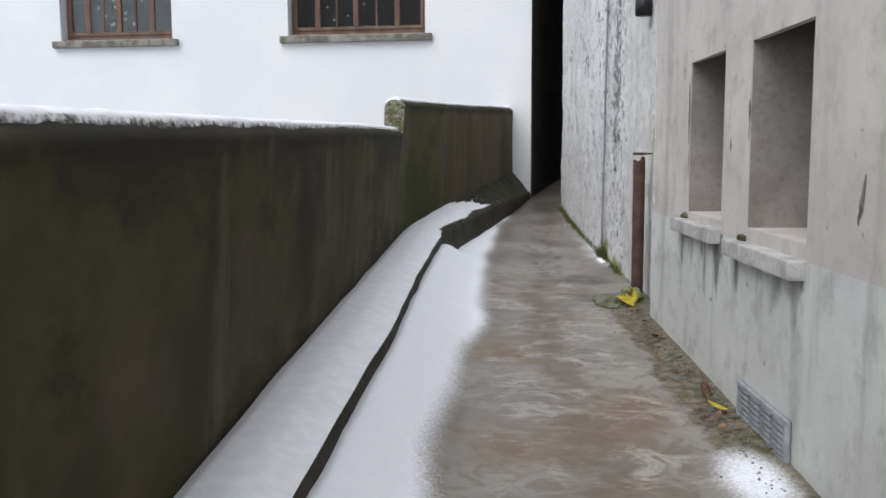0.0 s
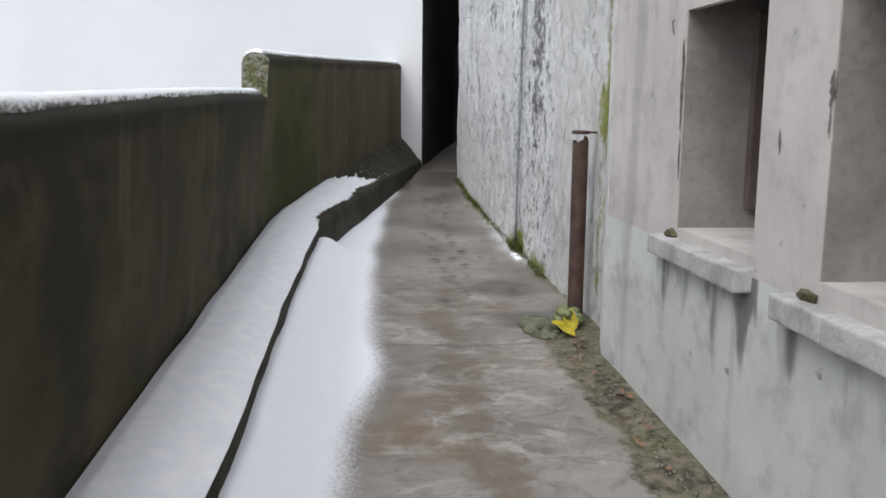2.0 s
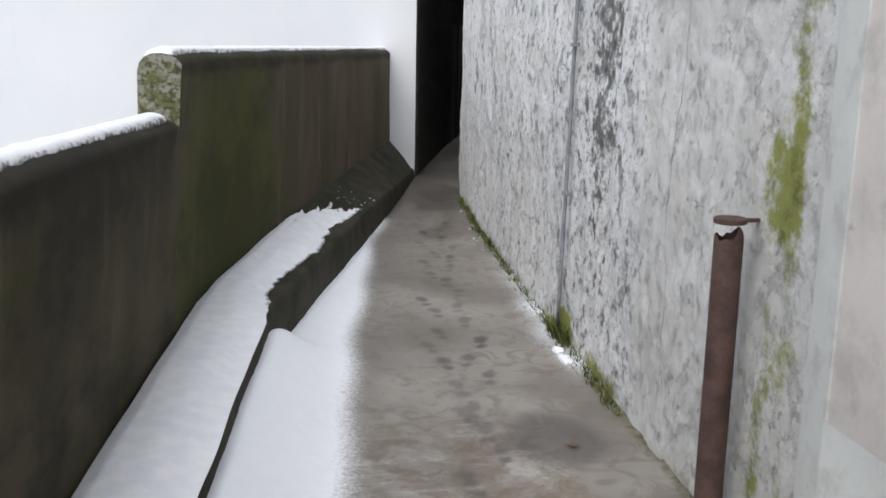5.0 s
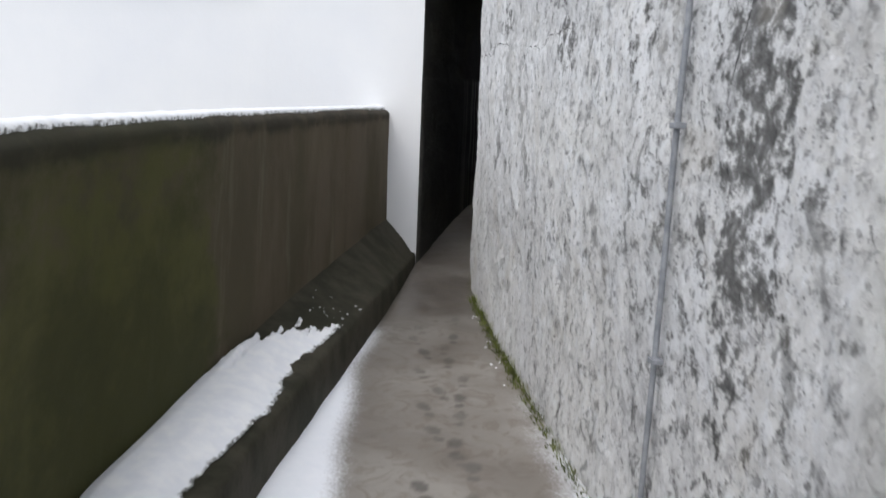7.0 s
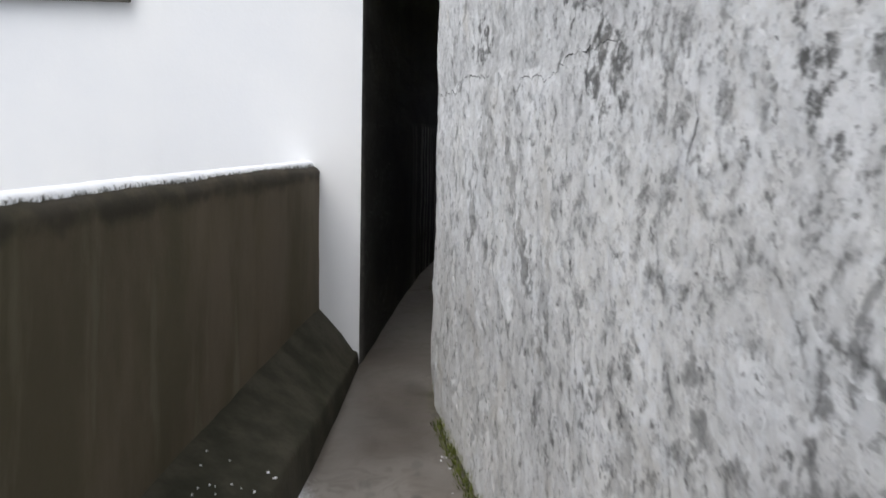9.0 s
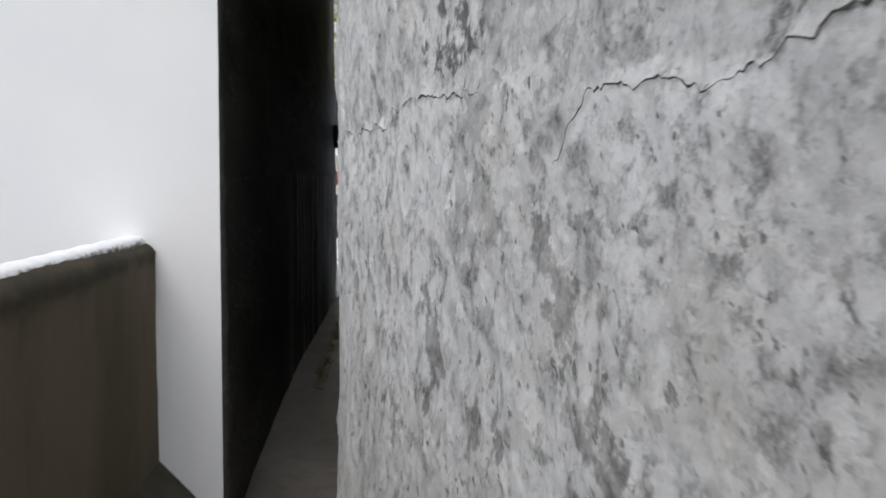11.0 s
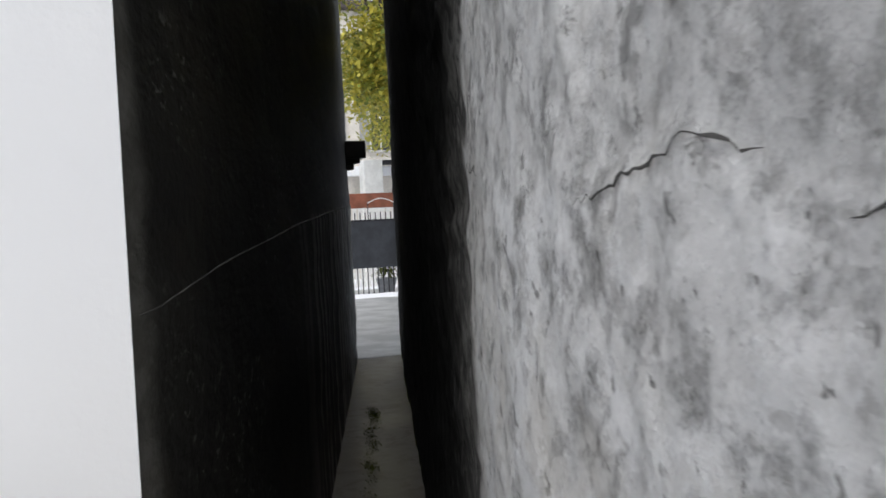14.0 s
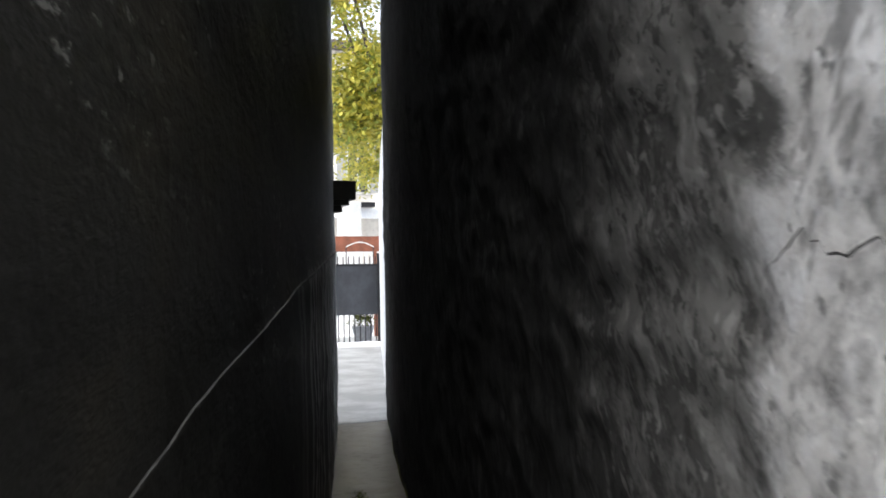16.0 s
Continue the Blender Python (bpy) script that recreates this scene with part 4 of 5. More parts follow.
crack("crack", [(14.20, 2.835), (14.08, 2.85), (14.01, 2.868), (13.95, 2.882), (13.88, 2.858)], 0.0026, 1)
crack("crack", [(13.80, 2.81), (13.73, 2.845), (13.65, 2.857), (13.57, 2.845), (13.47, 2.852), (13.38, 2.841), (13.32, 2.826), (13.29, 2.853), (13.24, 2.877), (13.15, 2.885), (13.06, 2.888), (12.96, 2.89), (12.75, 2.862), (12.6, 2.85), (12.5, 2.845)], 0.0032, 2)
crack("crack", [(12.16, 2.655), (12.08, 2.74), (12.03, 2.78), (11.78, 2.78), (11.68, 2.74), (11.40, 2.80), (10.93, 2.795)], 0.003, 3)
crack("crack", [(14.78, 2.90), (14.89, 2.915), (14.977, 2.923), (15.049, 2.894), (15.10, 2.835), (15.097, 2.76), (15.09, 2.68), (15.085, 2.5), (15.10, 2.3)], 0.0015, 4)
crack("crack", [(8.10, 0.9), (8.06, 1.3), (8.11, 1.7), (8.08, 2.1), (8.0, 2.5)], 0.0025, 5)
crack("crack", [(11.3, 1.55), (11.22, 1.75), (11.26, 1.95)], 0.003, 6)
crack("crack", [(9.20, 2.35), (9.12, 2.55), (9.05, 2.75), (8.90, 2.85), (8.75, 3.0)], 0.004, 7)
crack("crack", [(10.55, 2.45), (10.50, 2.55), (10.52, 2.62)], 0.003, 8)

# conduit on the plaster
conduit = thing("conduit", (1.275, 9.5, 0.8), "thin grey electrical conduit clipped to the plaster wall", "conduit")
part("pipe", tube([(1.272, 9.43, TOP - 0.2), (1.272, 9.44, 3.1), (1.270, 9.455, 2.65), (1.268, 9.48, 2.3), (1.270, 9.51, 1.8), (1.268, 9.54, 1.3), (1.270, 9.57, 0.95), (1.27, 9.585, 0.78)], 0.0105, 10), M_CABLE, conduit, smooth=True)
for y, z in ((9.48, 2.335), (9.525, 1.55), (9.44, 3.1)):
    part("clip", boxes((1.250, 1.29, y - 0.03, y + 0.02, z - 0.010, z + 0.010), bevel=0.003), M_CABLE, conduit)

# broken downpipe in the corner
low = floor_z(7.4)
PX, PY = 1.203, 7.37
pipe = thing("downpipe_stub", (PX, PY, low), "rusty cast-iron downpipe stub with a broken top", "downpipe")
bm = tube([(PX + 0.003, PY + 0.005, low - 0.02), (PX + 0.002, PY + 0.003, 1.0), (PX + 0.001, PY, 1.4), (PX, PY, 1.70)], 0.044, 24, False)
for v in bm.verts:
    if v.co.z > 1.6:
        v.co.z += 0.035 * nz(v.co.x * 30, v.co.y * 30, 0) + 0.02 * (v.co.x > PX)
part("shaft", bm, M_RUST, pipe, smooth=True)
# near-black plug stands in for the shade inside the stub
part("inside", tube([(PX, PY, low), (PX, PY, 1.62)], 0.039, 16), M_VOID, pipe)
part("clamp_ring", tube([(PX, PY, 1.742), (PX, PY, 1.746), (PX, PY, 1.757), (PX, PY, 1.761)], [0.046, 0.050, 0.050, 0.046], 20), M_RUST, pipe)
part("clamp_arm", boxes((PX + 0.03, 1.31, PY - 0.008, PY + 0.008, 1.746, 1.757)), M_RUST, pipe)
upper = thing("downpipe", (1.235, 7.5, 2.75), "black downpipe that ends high above the stub", "downpipe")
part("shaft", tube([(1.235, 7.50, 2.80), (1.235, 7.50, TOP)], 0.052, 18), M_BLACK, upper, smooth=True)
part("socket", tube([(1.235, 7.50, 2.76), (1.235, 7.50, 2.90)], 0.060, 18), M_BLACK, upper, smooth=True)
part("bracket", boxes((1.235, 1.31, 7.48, 7.52, 3.2, 3.23)), M_BLACK, upper)

# ---- white house ahead, with two windows ----
AX = Vector((-1, 0.12, 0)).normalized()
OUT = Vector((-0.12, -1, 0)).normalized()
FACE = Matrix(((AX.x, -OUT.x, 0, WHITE_X), (AX.y, -OUT.y, 0, WHITE_Y), (0, 0, 1, 0), (0, 0, 0, 1)))
WIN = ((1.665, 3.895), (5.865, 7.83))
WZ0, WZ1, WTOP = 3.62, 5.05, 9.5
white = thing("wall_white_house", (WHITE_X, WHITE_Y, 0.9), "clean white rendered house front", "wall", kind="structure")
cuts = [0.0, WIN[0][0], WIN[0][1], WIN[1][0], WIN[1][1], 14.0]
bm = bmesh.new()
for i, (a, b) in enumerate(zip(cuts, cuts[1:])):
    for z0, z1 in ([(-0.3, WZ0), (WZ1, WTOP)] if i in (1, 3) else [(-0.3, WTOP)]):
        box(bm, a, b, 0.0, 0.38, z0, z1, m=FACE)
bmesh.ops.remove_doubles(bm, verts=bm.verts, dist=1e-5)
part("front", bm, M_WHITE, white)
part("roof", boxes((-0.3, 14.3, -0.3, 7.0, WTOP, WTOP + 0.25), m=FACE), M_ROOF, white)
part("far_side", boxes((13.7, 14.0, 0.38, 6.8, -0.3, WTOP), m=FACE), M_WHITE, white)


def casement_window(s0, s1):
    """A wooden window of four casements deep in its reveal."""
    win = thing("casement_window", FACE @ Vector(((s0 + s1) / 2, 0.2, WZ0)), "brown wooden casement window with glazing bars above a stone sill", "window", "windows of the white house", "structure")
    zb = WZ0 + 0.035
    part("window_sill", boxes((s0 - 0.115, s1 + 0.12, -0.085, 0.16, WZ0 - 0.12, WZ0 - 0.012), m=FACE, bevel=0.012), M_SILL, win, "grey weathered stone sill")
    part("sill_board", boxes((s0, s1, 0.05, 0.29, WZ0 - 0.012, WZ0 + 0.022), m=FACE, bevel=0.005), M_WOOD, win, "brown wooden sill board")
    part("window_frame", boxes((s0, s0 + 0.06, 0.20, 0.28, zb, WZ1), (s1 - 0.06, s1, 0.20, 0.28, zb, WZ1), (s0 + 0.06, s1 - 0.06, 0.20, 0.28, zb, zb + 0.06), (s0 + 0.06, s1 - 0.06, 0.20, 0.28, WZ1 - 0.06, WZ1), m=FACE, bevel=0.006), M_WOOD, win)
    marks = [s0 + 0.06]
    w = s1 - s0 - 0.12
    for f in (0.20, 0.52, 0.82, 1.0):
        marks.append(s0 + 0.06 + f * w)
    for a, b in zip(marks, marks[1:]):
        t = 0.042
        sash = part("sash", boxes((a, a + t, 0.185, 0.24, zb + 0.06, WZ1 - 0.06), (b - t, b, 0.185, 0.24, zb + 0.06, WZ1 - 0.06), (a + t, b - t, 0.185, 0.24, zb + 0.06, zb + 0.115), (a + t, b - t, 0.185, 0.24, WZ1 - 0.115, WZ1 - 0.06), m=FACE, bevel=0.004), M_WOOD, win)
        if b - a > 0.5:
            mid = (a + b) / 2
            part("glazing_bar", boxes((mid - 0.012, mid + 0.012, 0.19, 0.235, zb + 0.115, WZ1 - 0.115), m=FACE), M_WOOD, sash)
        pane = part("pane", boxes((a + t, b - t, 0.21, 0.216, zb + 0.115, WZ1 - 0.115), m=FACE), M_GLASS, sash, "reflecting glass pane")
        pane.visible_shadow = False
    room = thing("room_behind_window", FACE @ Vector(((s0 + s1) / 2, 1.2, WZ0)), "dim room seen through the window", "room", kind="structure")
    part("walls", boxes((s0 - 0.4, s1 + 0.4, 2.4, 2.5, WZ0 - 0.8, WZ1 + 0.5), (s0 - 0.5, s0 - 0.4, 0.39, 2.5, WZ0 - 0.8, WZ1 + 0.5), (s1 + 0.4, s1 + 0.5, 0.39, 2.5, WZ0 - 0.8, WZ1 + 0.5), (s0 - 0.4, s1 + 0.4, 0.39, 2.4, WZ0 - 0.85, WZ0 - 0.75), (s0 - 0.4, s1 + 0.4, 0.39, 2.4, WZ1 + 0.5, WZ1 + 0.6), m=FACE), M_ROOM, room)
    stars = thing("star_garland", FACE @ Vector(((s0 + s1) / 2, 0.3, WZ1)), "garland of small white paper stars hung behind the panes", "garland")
    rng = random.Random(int(s0 * 100))
    for n in range(20):
        s, z = rng.uniform(s0 + 0.55, s1 - 0.5), rng.uniform(WZ0 + 0.16, WZ1 - 0.15)
        bm = bmesh.new()
        bmesh.ops.create_icosphere(bm, subdivisions=1, radius=0.021, matrix=FACE @ Matrix.Translation((s, 0.33, z)))
        st = part("star", bm, M_PALEWOOD, stars)
        part("thread", boxes((s - 0.0012, s + 0.0012, 0.329, 0.331, z + 0.012, WZ1), m=FACE), M_VOID, st)


casement_window(*WIN[0])
casement_window(*WIN[1])

# ---- the passage's near-black wall, side of the white house ----
def line_z(y):
    return lerp(y, (14.8, 15.3, 15.8, 16.5, 17.0, 19.1, 23.4), (2.70, 2.738, 2.77, 2.808, 2.836, 2.925, 3.08))


def passage_wall_place(y, z):
    x = left_x(y)
    g = 0.012 * nz(y * 0.9, z * 2.4, 0) + 0.007 * nz(y * 2.4 - z, z * 8, 1) + 0.004 * nz(y * 7 + z * 3, z * 19, 2)
    if z < line_z(y):
        g += 0.012
    return (x + g * fade(y, WHITE_Y, WHITE_Y + 0.12), y, z)


us = steps(WHITE_Y + 0.004, 17.5, 0.035) + steps(17.6, PASSAGE_END, 0.09)
vs = steps(0.8, 4.6, 0.045) + steps(4.8, WTOP, 0.3)
passage_dark = sheet("wall_passage", us, vs, passage_wall_place, M_BLACK_RENDER, {"edge": lambda y, z, p: 0.7 * fade(y + 0.03 * nz(z * 6, 0, 2), 14.93, 14.84), "pale": lambda y, z, p: 0.9 * fade(y, 16.9, 18.6) * fade(z - line_z(y), 0.02, -0.02)})
tagged(passage_dark, "near-black rendered wall of the narrow passage", "wall", kind="structure")
bm = bmesh.new()
q = [bm.verts.new((left_x(y) - d, y, z)) for z in (0.0, WTOP) for y, d in ((WHITE_Y + 0.39, 0.03), (PASSAGE_END, 0.03), (PASSAGE_END, 0.4), (WHITE_Y + 0.39, 0.4))]
for f in ((0, 1, 2, 3), (4, 5, 6, 7), (0, 1, 5, 4), (1, 2, 6, 5), (2, 3, 7, 6), (3, 0, 4, 7)):
    bm.faces.new([q[i] for i in f])
part("masonry_core", bm, M_BLACK_RENDER, passage_dark)
pts = [(passage_wall_place(y, line_z(y) - 0.012)[0] + 0.003 + 0.004 * fade(y, 15.6, 17.0), y, line_z(y) + 0.003 * nz(y * 4, 1, 0)) for y in steps(WHITE_Y + 0.03, PASSAGE_END - 0.05, 0.08)]
part("mortar_line", tube(pts, [float(0.0011 + 0.0010 * min(3.0, p[1] - 14.8)) for p in pts], 6), plain("pale_mortar", (0.06, 0.06, 0.057), (0.15, 0.147, 0.14), 5.0, 0.9), passage_dark, "thin pale mortar line")
e = left_x(23.3)
corbel = thing("corbel", (e, 23.2, 3.5), "dark stone corbel jutting from the end of the passage wall", "corbel")
part("block", boxes((e - 0.15, e + 0.195, 23.15, 23.42, 3.605, 3.80), bevel=0.01), M_BLACK_RENDER, corbel)
part("foot", boxes((e - 0.15, e + 0.13, 23.17, 23.40, 3.55, 3.605), (e - 0.15, e + 0.06, 23.19, 23.38, 3.48, 3.55), bevel=0.008), M_BLACK_RENDER, corbel)
tagged(part("threshold", boxes((left_x(23.4) - 0.03, right_x(23.4) + 0.05, 23.26, 23.46, 1.0, 1.326), bevel=0.015), M_CONCRETE), "worn concrete threshold at the passage's end", "threshold", kind="structure")

# ---- the court beyond ----
court = thing("wall_court", (right_x(24), 24, 1.28), "pale rendered garden wall beyond the passage", "wall", kind="structure")
bm = bmesh.new()
for a, b in ((23.44, 34.2),):
    q = [bm.verts.new((right_x(y) + d, y, z)) for z in (0.9, 4.7) for y, d in ((a, 0.02), (b, 0.02), (b, 0.4), (a, 0.4))]
    for f in ((0, 1, 2, 3), (4, 5, 6, 7), (0, 1, 5, 4), (1, 2, 6, 5), (2, 3, 7, 6), (3, 0, 4, 7)):
        bm.faces.new([q[i] for i in f])
part("render", bm, M_WHITE, court)

GX0, GX1, GY, GZ = 5.2, 7.20, 34.2, 1.166
gate = thing("metal_gate", (6.4, GY, GZ), "black metal gate with a dark sheet panel over bare bars", "gate")
part("panel", boxes((GX0, GX1, GY, GY + 0.02, 1.835, 2.99)), M_PANEL, gate, "dark grey sheet panel")
part("rail", boxes((GX0, GX1, GY - 0.015, GY + 0.035, GZ, GZ + 0.045)), M_BLACK, gate)
part("rail", boxes((GX0, GX1, GY - 0.015, GY + 0.035, 2.965, 3.005)), M_BLACK, gate)
first = None
for n in range(16):
    m = Matrix.Translation((GX0 + 0.04 + n * 0.128, GY + 0.01, 2.18))
    if first is None:
        f = part("bar", boxes((-0.011, 0.011, -0.009, 0.009, -1.01, 1.0)), M_BLACK, gate)
        f.matrix_basis = m
        first = f.data
    else:
        shared("bar", first, gate, m)
part("post", boxes((GX1, GX1 + 0.05, GY - 0.03, GY + 0.03, GZ, 3.25)), M_BLACK, gate)
scroll = [(6.47 + 0.66 * k / 10, GY + 0.02, 3.40 + 0.11 * math.sin(math.pi * k / 10)) for k in range(11)]
part("scroll", tube(scroll, 0.012, 8), M_PALEWOOD, gate, "thin pale arched bar")
for x in (6.47, 7.12):
    part("scroll_foot", boxes((x - 0.01, x + 0.01, GY + 0.01, GY + 0.03, 3.0, 3.40)), M_BLACK, gate)

sill_snow = sheet("gate_snow", steps(5.0, 7.16, 0.06), steps(0, 1, 0.08), lambda x, v: (x, 33.25 + 0.12 * nz(x * 2, 0, 3) + 0.9 * v, 1.168 + 0.05 * fade(v, 0.0, 0.5) + 0.01 * nz(x * 3, v * 3, 1)), M_SNOW)
tagged(sill_snow, "low drift of snow lying along the gate's foot", "snow", kind="stuff")

beam = thing("shed_roof_edge", (7.2, 36.2, 1.16), "red-brown painted board across the yard behind the gate", "board")
part("board", boxes((4.2, 10.4, 36.2, 36.26, 3.33, 3.72), bevel=0.01), M_BEAM, beam)
for x in (4.3, 7.75, 10.2):
    part("post", boxes((x, x + 0.08, 36.2, 36.3, 1.15, 3.33)), M_BEAM, beam)

fence = thing("picket_fence", (8, 37.2, 1.16), "white picket fence across the snowy yard", "fence")
first = None
for n in range(36):
    m = Matrix.Translation((4.8 + n * 0.16, 37.2, 2.25))
    if first is None:
        f = part("picket", boxes((-0.055, 0.055, -0.012, 0.012, -1.08, 1.10), bevel=0.004), M_PALEWOOD, fence)
        f.matrix_basis = m
        first = f.data
    else:
        shared("picket", first, fence, m)
part("rail", boxes((4.7, 10.5, 37.212, 37.25, 1.50, 1.58)), M_PALEWOOD, fence)
part("rail", boxes((4.7, 10.5, 37.212, 37.25, 2.90, 2.98)), M_PALEWOOD, fence)

bm = bmesh.new()
box(bm, -12, 40, 36.4, 90, 0.9, 1.175)
tagged(part("snowy_yard", bm, M_SNOW), "snow-covered yard behind the gate", "yard", kind="structure")

pot = thing("planter", (7.0, 34.75, 1.16), "grey planter with a small green shrub behind the gate", "planter")
part("bowl", tube([(7.0, 34.75, 1.15), (7.0, 34.75, 1.50), (7.0, 34.75, 1.54)], [0.17, 0.26, 0.27], 18), M_CABLE, pot)
rng = random.Random(8)
bm = bmesh.new()
for n in range(200):
    c = Vector((6.98 + rng.gauss(0, 0.14), 34.75 + rng.gauss(0, 0.12), 1.70 + rng.gauss(0, 0.09)))
    d = Vector((rng.uniform(-1, 1), rng.uniform(-1, 1), rng.uniform(-0.4, 1))).normalized() * 0.06
    s = d.cross(Vector((rng.random(), rng.random(), 1))).normalized() * 0.025
    bm.faces.new([bm.verts.new(p) for p in (c - d, c + s, c + d, c - s)])
part("shrub", bm, M_MOSS, pot, "small green leaves")

shed = thing("garden_house", (9, 41, 1.17), "low white outbuilding with a snow-covered roof", "outbuilding")
part("wall", boxes((5.0, 15.0, 41.0, 46.0, 0.9, 4.45)), M_CREAM, shed)
part("roof", boxes((4.7, 15.3, 40.6, 46.3, 4.45, 4.75), bevel=0.03), M_SNOW, shed, "snow-covered flat roof")
part("cabinet", boxes((7.95, 8.55, 40.0, 40.6, 1.17, 4.90), bevel=0.02), M_PALEWOOD, shed, "white box against the wall")
part("lamp_arm", boxes((8.58, 9.05, 40.2, 40.62, 4.76, 4.90)), M_BLACK, shed)

far = thing("apartment_house", (12, 55, 1.2), "cream house front with grey shutters and tall windows", "house")
part("wall", boxes((-4, 34, 55.0, 64.0, 0.9, 13.2)), M_CREAM, far)
part("roof", boxes((-4.4, 34.4, 54.5, 64.5, 13.2, 13.6), bevel=0.05), M_ROOF, far)
for n in range(9):
    x = 1.33 + n * 2.75
    for z0, z1 in ((2.6, 4.9), (6.5, 9.1)):
        w = part("window", boxes((x, x + 0.95, 54.93, 55.03, z0, z1)), M_PANEL, far)
        part("frame", boxes((x - 0.07, x, 54.90, 55.02, z0, z1), (x + 0.95, x + 1.02, 54.90, 55.02, z0, z1), (x + 0.44, x + 0.51, 54.90, 55.0, z0, z1), (x - 0.07, x + 1.02, 54.90, 55.02, z1, z1 + 0.07)), M_PALEWOOD, w)
        part("sill", boxes((x - 0.15, x + 1.1, 54.80, 55.03, z0 - 0.1, z0)), M_STONE, w)
        for a in (x - 0.55, x + 1.07):
            sh = part("shutter", boxes((a, a + 0.46, 54.90, 54.95, z0, z1)), M_SHADE, far)
            k0 = None
            for i in range(16):
                zz = z0 + 0.08 + i * (z1 - z0 - 0.16) / 15
                m = Matrix.Translation((a + 0.23, 54.885, zz))
                if k0 is None:
                    f = part("louvre", boxes((-0.19, 0.19, -0.014, 0.014, -0.04, 0.04)), M_SHADE, sh)
                    f.matrix_basis = m
                    k0 = f.data
                else:
                    shared("louvre", k0, sh, m)

# plain house added out of view behind the walk's start, for the panes to reflect
rear = thing("unseen_rear_house", (-4, -13, 0), "plain grey rendered house added out of view behind the walkway", "house")
part("wall", boxes((-16, 9, -17, -13, -0.3, 9.5)), M_WALL_A, rear)
part("roof", boxes((-16.4, 9.4, -17.4, -12.6, 9.5, 9.9), bevel=0.05), M_SNOW, rear, "snow-covered roof")


def tree(name, foot, height, spread, seed, leaves, label):
    """Tapered trunk, limbs and a loose crown of single leaves."""
    rng = random.Random(seed)
    t = thing(name, foot, label, "tree")
    f = Vector(foot)
    top = f + Vector((0.3, 0.1, height * 0.62))
    part("trunk", tube([f - Vector((0, 0, 0.2)), f + Vector((0.05, 0, height * 0.2)), f + Vector((0.2, 0.1, height * 0.42)), top], [0.22, 0.18, 0.13, 0.06], 10), M_BARK, t, smooth=True)
    tips = []
    for n in range(15):
        a = 2 * math.pi * n / 15 + rng.uniform(-0.3, 0.3)
        s = f + Vector((0.15, 0.05, height * rng.uniform(0.26, 0.6)))
        e = f + Vector((math.cos(a) * spread * rng.uniform(0.5, 1), math.sin(a) * spread * rng.uniform(0.5, 1), height * rng.uniform(0.33, 0.95)))
        mid = s.lerp(e, 0.5) + Vector((0, 0, rng.uniform(0.0, 0.4)))
        limb = part("limb", tube([s, mid, e], [0.07, 0.045, 0.012], 7), M_BARK, t, smooth=True)
        for k in range(5):
            q = mid.lerp(e, rng.random())
            e2 = q + Vector((rng.uniform(-1, 1), rng.uniform(-1, 1), rng.uniform(-0.7, 0.7)))
            part("twig", tube([q, q.lerp(e2, 0.5) + Vector((0, 0, 0.08)), e2], [0.02, 0.014, 0.005], 5), M_BARK, limb)
            tips += [q, e2]
        tips.append(e)
    verts, faces = [], []
    for n in range(leaves):
        c = rng.choice(tips) + Vector((rng.gauss(0, 0.36), rng.gauss(0, 0.36), rng.gauss(0, 0.30)))
        d = Vector((rng.uniform(-1, 1), rng.uniform(-1, 1), rng.uniform(-1, 0.4))).normalized() * rng.uniform(0.065, 0.12)
        s = d.cross(Vector((rng.random(), rng.random(), 1))).normalized() * d.length * 0.5
        b = len(verts)
        verts += [c - d, c + s, c + d, c - s]
        faces.append((b, b + 1, b + 2, b + 3))
    me = bpy.data.meshes.new("crown")
    me.from_pydata([tuple(v) for v in verts], [], faces)
    me.materials.append(M_FOLIAGE)
    ob = new("crown", me)
    ob.parent = t
    ob.matrix_parent_inverse = t.matrix_basis.inverted()
    return t


tree("tree", (9.0, 38.5, 1.17), 13.6, 3.4, 3, 18000, "tree with thinning yellow-green autumn leaves behind the yard")
tree("tree", (12.7, 47.0, 1.17), 15.4, 4.2, 9, 11000, "tall tree with yellow-green leaves beside the cream house")

# ---- small things on the walkway ----
def leaf(place, turn, size, material, label, curl=0.3):
    bm = bmesh.new()
    rows = []
    for i in range(7):
        u = i / 6
        w = math.sin(math.pi * min(1, u * 0.95 + 0.04)) ** 0.8 * 0.34
        z = 0.03 + curl * (u - 0.4) ** 2
        rows.append([bm.verts.new((v * w * size, (u - 0.5) * size, (z + curl * 0.5 * abs(v) * w) * size)) for v in (-1, -0.5, 0, 0.5, 1)])
    for a, b in zip(rows, rows[1:]):
        for n in range(4):
            bm.faces.new((a[n], a[n + 1], b[n + 1], b[n]))
    bmesh.ops.transform(bm, matrix=Matrix.Translation(place) @ Euler((turn[0], turn[1], turn[2])).to_matrix().to_4x4(), verts=bm.verts)
    return tagged(part("fallen_leaf", bm, material, smooth=True), label, "leaf", "fallen leaves")


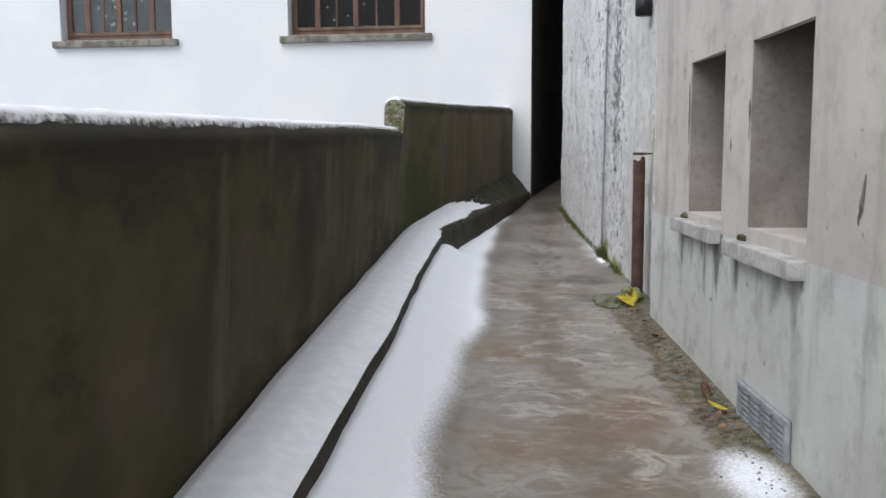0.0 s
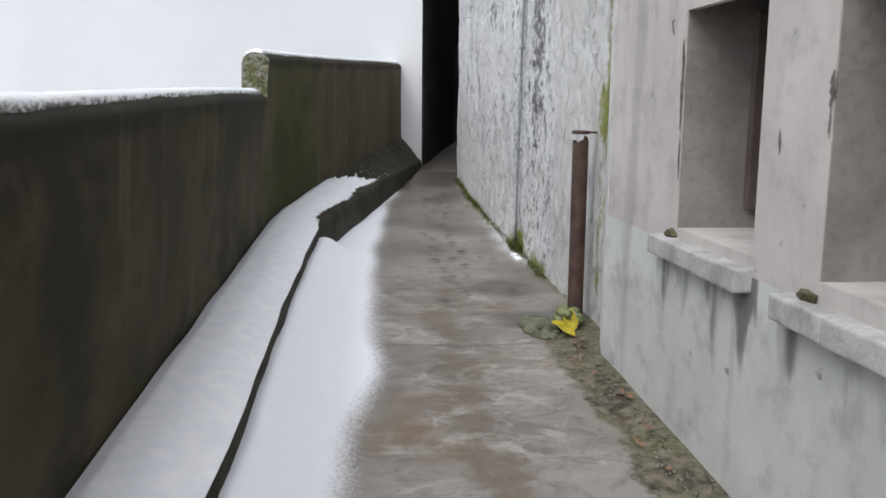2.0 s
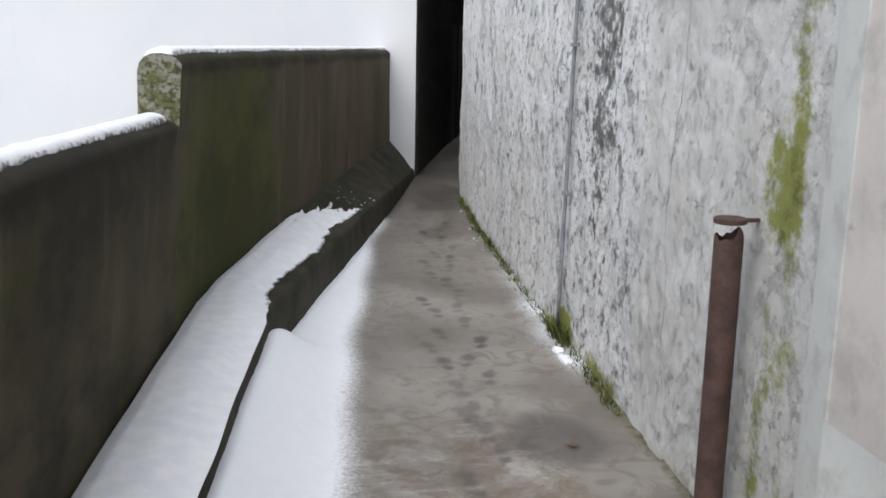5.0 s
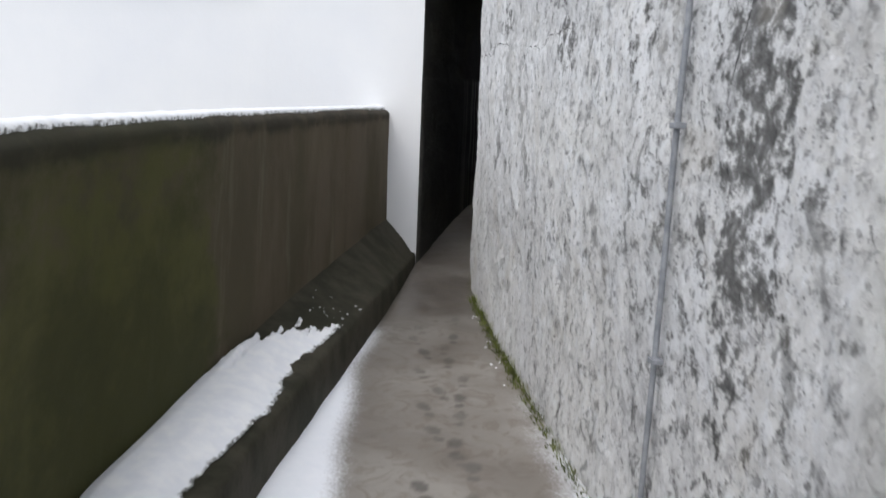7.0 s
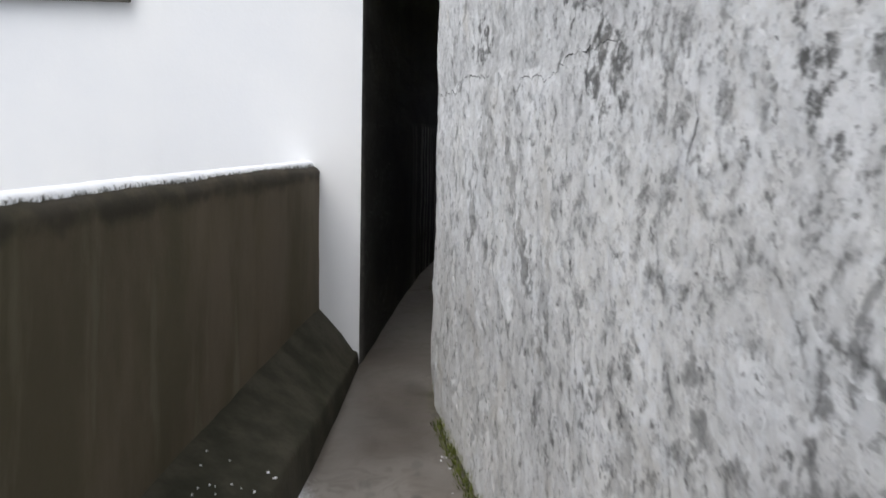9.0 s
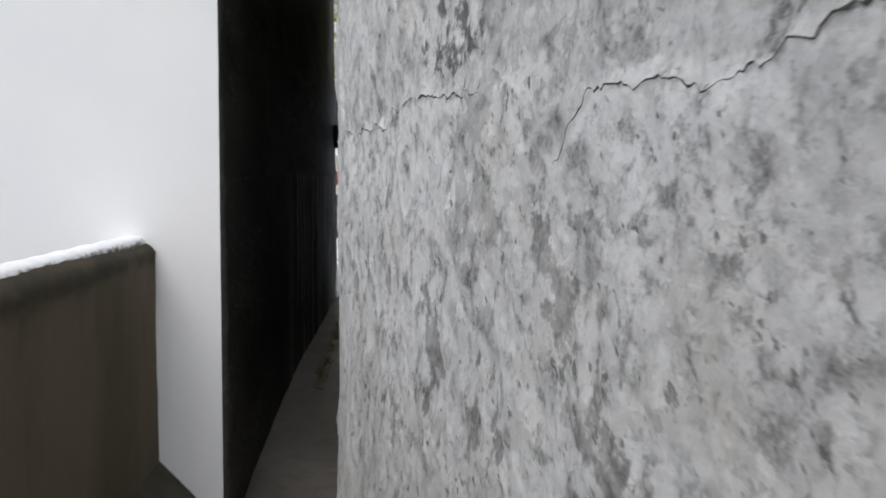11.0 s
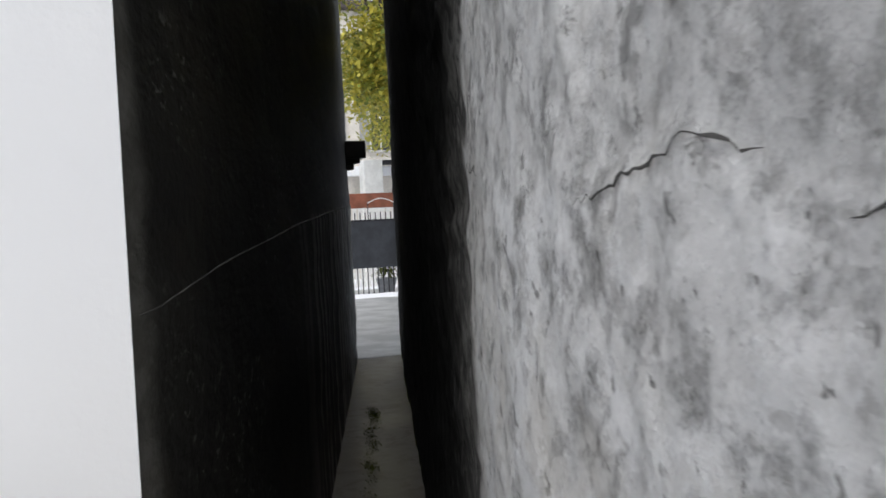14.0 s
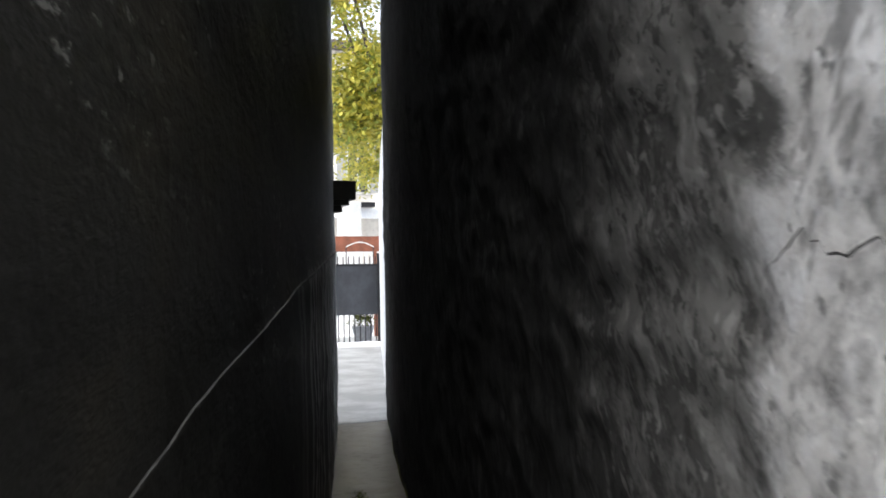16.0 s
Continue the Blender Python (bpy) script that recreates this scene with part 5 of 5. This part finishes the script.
ly = floor_z(7.15)
leaf((1.08, 7.07, ly + 0.035), (0.3, 0.2, 0.5), 0.13, M_LEAF_Y, "bright yellow fallen leaf under the downpipe")
leaf((1.06, 7.15, ly + 0.05), (0.1, -0.3, 2.0), 0.12, M_LEAF_Y, "yellow fallen leaf under the downpipe")
leaf((1.12, 7.16, ly + 0.07), (0.9, 0.3, 0.2), 0.14, M_LEAF_Y, "upright curled yellow leaf under the downpipe")
leaf((1.06, 4.70, floor_z(4.7) + 0.04), (0.2, 0.1, 1.0), 0.10, M_LEAF_Y, "bright yellow fallen leaf beside the vent", 0.6)
leaf((1.04, 4.88, floor_z(4.9) + 0.05), (0.5, 0.9, 0.4), 0.13, M_LEAF_B, "pale brown curled leaf beside the vent", 0.7)
leaf((1.09, 5.0, floor_z(5.0) + 0.05), (1.1, 0.4, 1.4), 0.10, M_LEAF_B, "dark curled leaf beside the vent", 0.6)
leaf((0.98, 8.16, floor_z(8.1) + 0.014), (0, 0.1, 1.2), 0.06, M_LEAF_B, "small orange-brown leaf on the wet concrete", 0.2)
rng = random.Random(21)
for n in range(30):
    y = rng.uniform(4.3, 6.9)
    leaf((rng.uniform(0.98, 1.12), y, floor_z(y) + 0.035), (rng.uniform(-0.4, 0.4), rng.uniform(-0.4, 0.4), rng.uniform(0, 6)), rng.uniform(0.025, 0.06), M_LEAF_B, "small brown fallen leaf in the grit along the wall", 0.5)

bm = bmesh.new()
for n in range(700):
    y = rng.uniform(3.2, 7.1)
    x = 1.16 - abs(rng.gauss(0, 0.09))
    s = rng.uniform(0.002, 0.007)
    blob(bm, (x, y, floor_z(y) + 0.022 + s * 0.4), (s, s * 1.2, s * 0.7), n, cuts=1)
tagged(part("grit", bm, M_GRIT, smooth=True), "grit and crumbled render along the foot of the wall", "grit", kind="stuff")

bm = bmesh.new()
for n in range(26):
    blob(bm, (1.14 + rng.gauss(0, 0.035), 7.28 + rng.gauss(0, 0.06), floor_z(7.3) + 0.02 + abs(rng.gauss(0, 0.035))), (0.035, 0.045, 0.03), n * 2.1, 0.5, 2)
tagged(part("moss_clump", bm, M_MOSSPALE, smooth=True), "frosted green moss clump at the foot of the downpipe", "moss")
bm = bmesh.new()
for n in range(46):
    a, r = rng.uniform(0, 6.28), rng.random() ** 0.6
    blob(bm, (0.985 + 0.10 * r * math.cos(a), 7.27 + 0.19 * r * math.sin(a), floor_z(7.3) + 0.030 * (1 - r * r)), (0.040, 0.055, 0.022), n * 1.7, 0.5, 2)
tagged(part("moss_mat", bm, M_MAT, smooth=True), "flat grey-green mat of wet moss beside the downpipe", "moss")


def tufts(name, spots, label):
    """Short grass and moss blades along the foot of the wall."""
    bm = bmesh.new()
    for x, y, h, k in spots:
        for n in range(k):
            a = rng.uniform(0, 6.28)
            base = Vector((x + rng.gauss(0, 0.02), y + rng.gauss(0, 0.05), floor_z(y) - 0.01))
            tip = base + Vector((math.cos(a) * h * 0.5 - 0.01, math.sin(a) * h * 0.5, h * rng.uniform(0.5, 1.1)))
            w = Vector((-math.sin(a), math.cos(a), 0)) * 0.0035
            mid = base.lerp(tip, 0.55) + Vector((0, 0, h * 0.15))
            q = [bm.verts.new(p) for p in (base - w, base + w, mid + w * 0.8, mid - w * 0.8, tip)]
            bm.faces.new((q[0], q[1], q[2], q[3]))
            bm.faces.new((q[3], q[2], q[4]))
    return tagged(part(name, bm, M_MOSS), label, "grass", kind="stuff")


spots = [(right_x(y) - 0.025, y, 0.05 + 0.05 * max(0, nz(y * 3, 1, 1)), 26) for y in steps(8.6, 13.6, 0.09)]
spots += [(right_x(y) - 0.03, y, 0.12, 60) for y in (9.45, 9.5, 9.58, 9.65)]
tufts("wall_foot_grass", spots, "short olive grass and moss along the plaster wall's foot")
tufts("passage_grass", [(0.5 * (left_x(y) + right_x(y)) - 0.04 + 0.06 * nz(y * 2.5, 0, 4), y, 0.016 + 0.02 * max(0.0, nz(y * 4, 2, 0)), int(34 + 60 * nz(y * 1.8, 5, 0))) for y in steps(17.2, 20.6, 0.05)], "low green moss down the middle of the passage")

bm = bmesh.new()
for n in range(26):
    y = rng.uniform(9.0, 13.2)
    s = rng.uniform(0.004, 0.010)
    blob(bm, (right_x(y) - 0.05 - abs(rng.gauss(0, 0.05)), y, floor_z(y) + s * 0.4), (s, s * 1.3, s * 0.6), n, cuts=1)
for y in (9.15, 9.2, 9.32):
    blob(bm, (right_x(y) - 0.09, y, floor_z(y) + 0.012), (0.03, 0.05, 0.018), y)
tagged(part("snow_lumps", bm, M_SNOW, smooth=True), "small lumps of old snow beside the plaster wall", "snow", kind="stuff")
